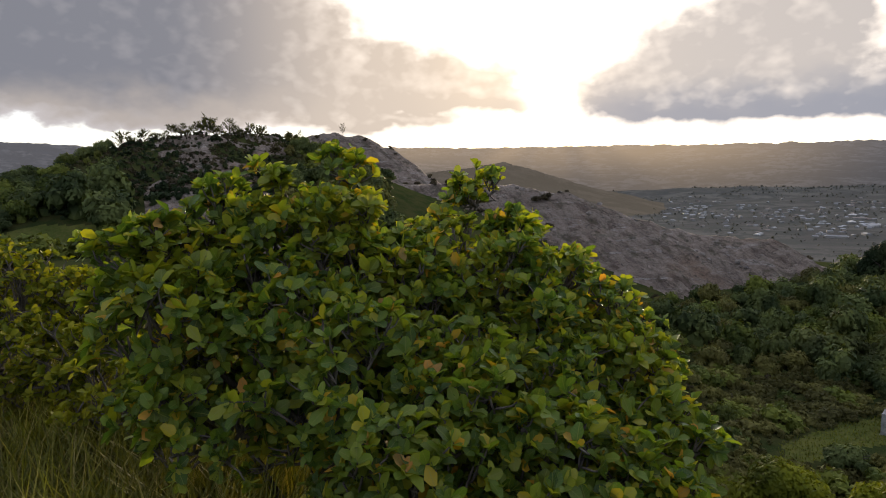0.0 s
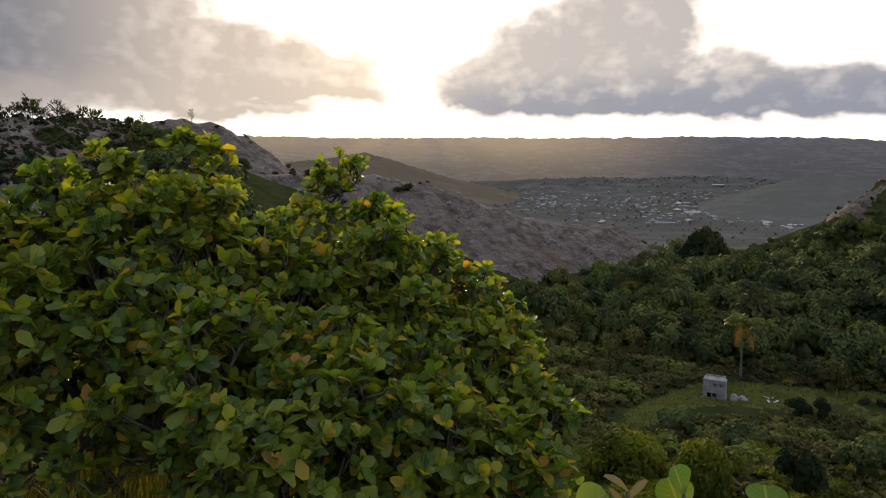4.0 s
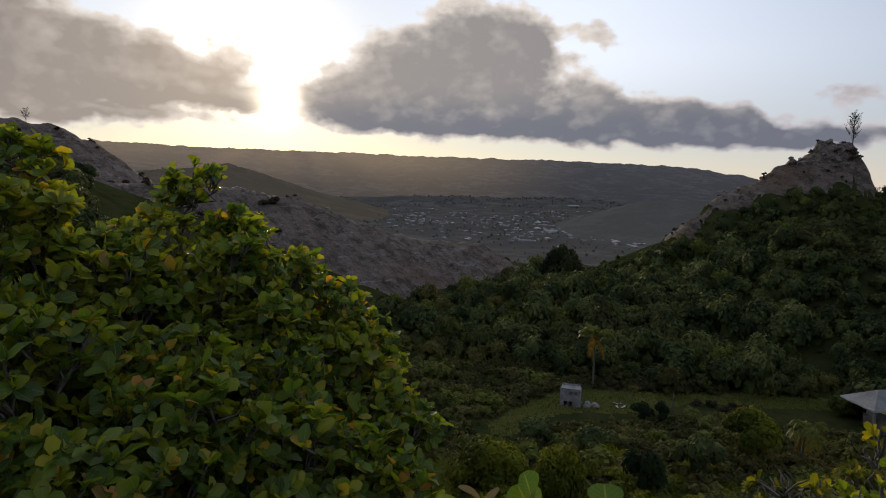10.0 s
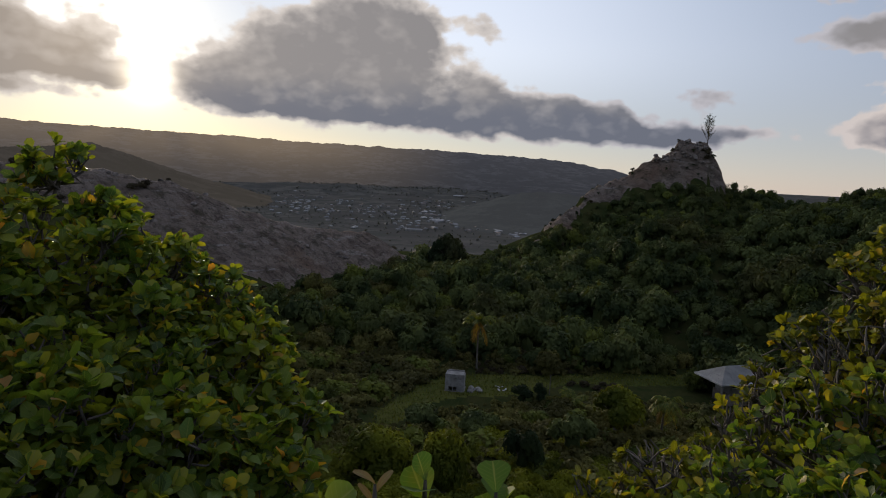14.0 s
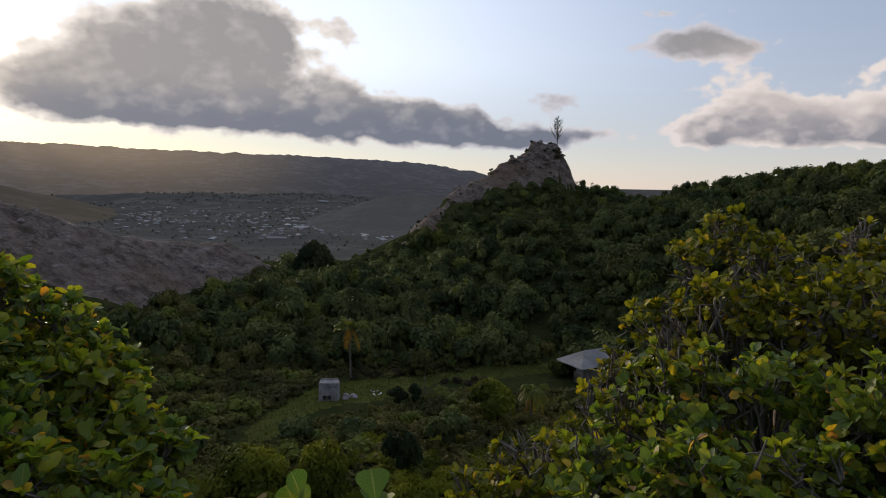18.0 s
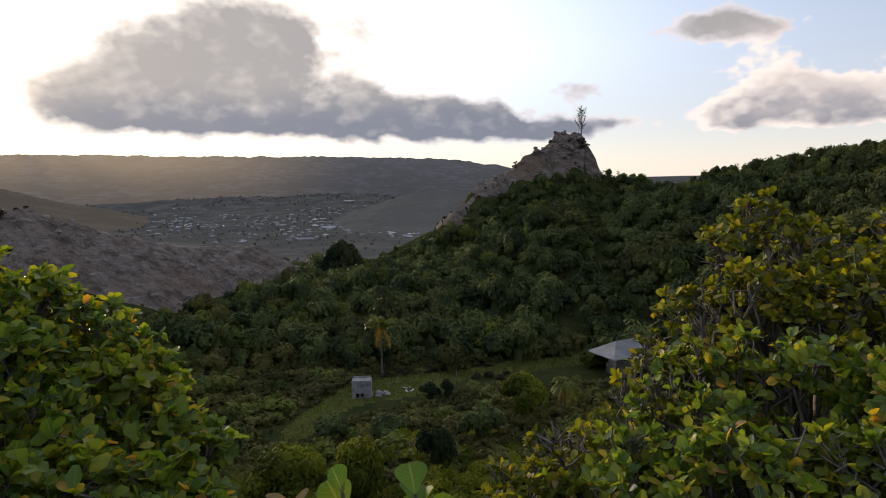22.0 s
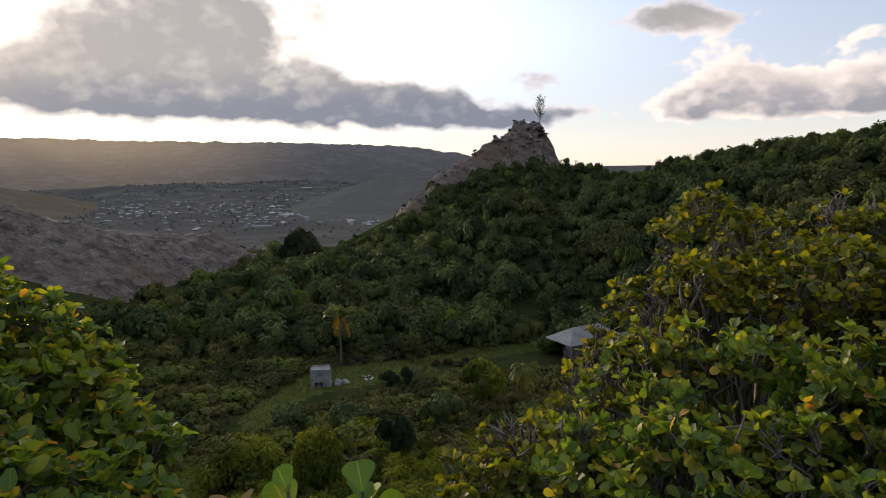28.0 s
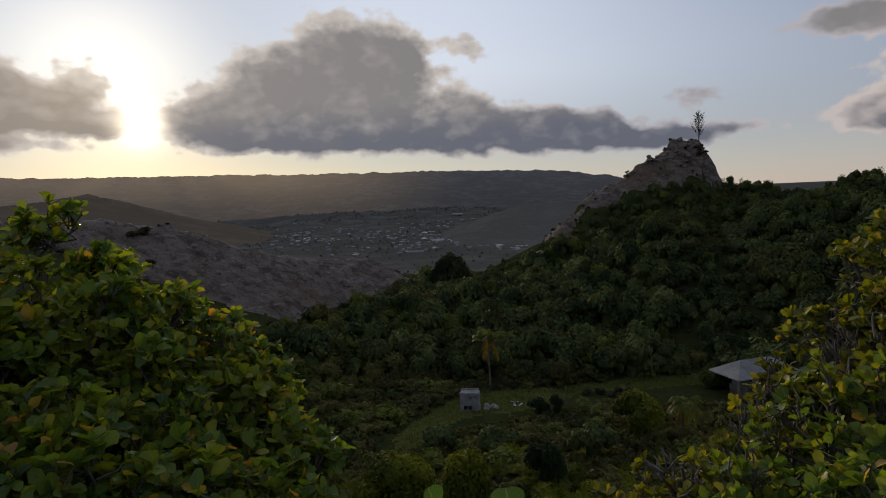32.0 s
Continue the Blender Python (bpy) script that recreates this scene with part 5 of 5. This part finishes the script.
# ---- the town on the plain ----
def town():
    bm = box(1, 1, 0.62, (0, 0, 0.31))
    walls = bpy.data.meshes.new("wall")
    bm.to_mesh(walls), bm.free()
    walls.materials.append(TOWN_WALL)
    roofs = []
    for mat in (TOWN_ROOF, TOWN_ROOF, TOWN_ROOF, TILE_ROOF):
        bm = bmesh.new()
        c = [bm.verts.new(p) for p in ((-0.55, -0.55, 0.62), (0.55, -0.55, 0.62), (0.55, 0.55, 0.62), (-0.55, 0.55, 0.62), (-0.4, 0, 1.0), (0.4, 0, 1.0))]
        for face in ((0, 1, 5, 4), (2, 3, 4, 5), (1, 2, 5), (3, 0, 4), (3, 2, 1, 0)):
            bm.faces.new([c[i] for i in face])
        me = bpy.data.meshes.new("roof")
        bm.to_mesh(me), bm.free()
        me.materials.append(mat)
        roofs.append(me)
    r = numbered(77)
    spots = []
    for az, el, sa, se, count, big in ((1.5, -3.85, 3.2, 0.28, 95, 0.14), (-3.5, -3.2, 3.5, 0.40, 70, 0.03), (-12, -3.3, 3.0, 0.45, 65, 0.0), (5.5, -4.7, 1.6, 0.35, 40, 0.06), (-4, -4.6, 3.5, 0.3, 40, 0.1), (-16, -2.7, 3.0, 0.4, 30, 0.0), (-2, -2.4, 3.0, 0.3, 22, 0.0)):
        for _ in range(count):
            spots.append((az + sa * r.normal(), min(el + se * r.normal(), -1.9), r.rand() < big))
    spots.append((0.5, -1.75, True))
    for az, el, big in spots:
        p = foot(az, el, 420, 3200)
        dist = math.hypot(p.x, p.y)
        if dist > 2700:
            continue
        thing = base("house", p - Vector((0, 0, 0.3)), "small pale house with a light roof on the plain", "house", "houses of the town", turn=r.rand() * 3.14)
        k = 0.34 + dist / 3800
        thing.scale = ((26 + 22 * r.rand()) * k, (11 + 6 * r.rand()) * k, 6.5 * k) if big else ((8 + 7 * r.rand()) * k, (6 + 3 * r.rand()) * k, (4.2 + 2.2 * r.rand()) * k)
        part("wall", walls, thing)
        part("roof", roofs[r.randint(4)], thing)


town()


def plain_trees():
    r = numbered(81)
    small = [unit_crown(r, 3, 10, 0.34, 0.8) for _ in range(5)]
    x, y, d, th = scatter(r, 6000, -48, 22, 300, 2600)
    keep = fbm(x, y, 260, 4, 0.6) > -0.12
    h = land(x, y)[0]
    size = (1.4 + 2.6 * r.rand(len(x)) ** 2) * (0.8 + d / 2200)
    plant_crowns("plain_trees", "dark trees and hedges scattered over the plain", np.stack([x, y, h - 0.3, size], 1)[keep], small, HAZY_WOODS, r, (0.8, 1.2))


plain_trees()


# ---- close to the lookout: sprigs, small shrubs and grass ----
def sprig(label, az, dist, el, leaves, size, mat, seed, wide=0.75):
    """One upright stem with a whorl of large leaves, rooted at the lookout's edge."""
    r = numbered(seed)
    x, y, z = spot(az, dist * math.cos(radians(el)), el)
    g = height_at(x, y)
    thing = base("young_shrub", (x, y, g), label, "shrub")
    tip = Vector((0, 0, z - g))
    v, f = tube([(0.1 * r.normal(), 0.1 * r.normal(), -0.1), tip * 0.5 + Vector((0.04, 0.02, 0)), tip - Vector((0, 0, 0.05)), tip], [0.012, 0.010, 0.007, 0.004], 6)
    part("stem", mesh_from("stem", v, f, BARK, smooth=True), thing)
    for i in range(leaves):
        lv, lf, uv = leaf_shape(size * (0.8 + 0.4 * r.rand()), size * (wide + 0.15 * r.rand()), 0.15 + 0.3 * r.rand(), 0.25 * r.rand() + max(0.75 - wide, 0), 0.02 * r.rand(), 14)
        m = turn_to((0.15 * r.normal(), 0.15 * r.normal(), 1), radians(38 + 40 * r.rand()), i * 2.4 + seed, 0.4 * r.normal())
        ob = part("leaf", mesh_from("leaf", lv, lf, mat, uv=uv, smooth=True), thing)
        ob.matrix_local = Matrix.Translation(tip - Vector((0, 0, 0.03 * i))) @ m.to_4x4()


sprig("young shrub with large bright green round leaves", -1.9, 1.62, -27.6, 4, 0.088, SPRIG_LEAF, 1, 0.92)
sprig("young shrub with large bright green round leaves", 5.1, 1.66, -28.2, 5, 0.088, SPRIG_LEAF, 2, 0.92)
sprig("withered sprig with curled pale brown leaves", -6.8, 1.66, -28.0, 15, 0.062, PALE_LEAF, 3, 0.26)
sprig("young shrub with large bright green round leaves", -12.0, 1.6, -30.5, 4, 0.088, SPRIG_LEAF, 4, 0.92)
sprig("young shrub with large bright green round leaves", 0.5, 1.7, -30.5, 4, 0.088, SPRIG_LEAF, 5, 0.92)
sprig("young shrub with large bright green round leaves", 7.5, 1.8, -31.0, 4, 0.088, SPRIG_LEAF, 6, 0.92)
SHRUB_D = [(-76, 6.0, -8.5, 0.55), (-71, 5.7, -9.3, 0.45), (-67, 5.6, -10.2, 0.42), (-63.5, 5.3, -12, 0.40), (-74, 5.0, -13.5, 0.45), (-68, 4.8, -15, 0.35), (-65, 4.4, -18, 0.38), (-61, 4.3, -20, 0.34)]
shrub("small_leaved_shrub", "yellow-green small-leaved shrub on the grassy hillside", SHRUB_D, SMALL_LEAF, BARK, 24, 300, 0.058, (-5.2, 2.0), single=120)


def grass(name, label, spots, tall, seed, wide=0.006, mat=GRASS_BLADE):
    r = numbered(seed)
    n = len(spots)
    a, lean = r.rand(n) * 6.283, (0.1 + 0.8 * r.rand(n)) * tall
    hgt = tall * (0.5 + 0.7 * r.rand(n))
    d = np.stack([np.cos(a), np.sin(a), 0 * a], 1)
    s = np.stack([-np.sin(a), np.cos(a), 0 * a], 1) * wide
    b = np.asarray(spots)
    up = np.array([0, 0, 1.0])
    mid = b + d * (lean * 0.35)[:, None] + up * (hgt * 0.6)[:, None]
    tip = b + d * lean[:, None] + up * hgt[:, None]
    v = np.stack([b - s, b + s, mid + s * 0.8, mid - s * 0.8, tip], 1).reshape(-1, 3)
    i = np.arange(n)[:, None] * 5
    f = np.concatenate([i + [[0, 1, 2]], i + [[0, 2, 3]], i + [[3, 2, 4]]])
    return tagged(new(name, mesh_from(name, v, f, mat)), label, "grass", kind="stuff")


def lay(r, count, *sector):
    x, y, d, th = scatter(r, count, *sector)
    return np.stack([x, y, land(x, y)[0] - 0.03], 1)


r = numbered(91)
grass("long_grass", "long dry yellow-green grass on the hillside", lay(r, 22000, -84, -50, 1.9, 7.5), 0.60, 92)
grass("tall_grass", "sparse tall dry grass stalks below the shrubs", lay(r, 500, -66, 50, 1.6, 2.4), 0.85, 93, 0.004)
grass("slope_grass", "rough grass on the slope below the lookout", lay(r, 9000, -40, 50, 12, 50), 0.9, 94, 0.02, MEADOW_BLADE)
tufts = lay(r, 26000, -10, 30, 64, 104)
tufts = tufts[land(tufts[:, 0], tufts[:, 1])[2] > 0.3]
grass("clearing_grass", "rough tussocks of grass in the clearing", tufts, 0.30, 95, 0.05, MEADOW_BLADE)
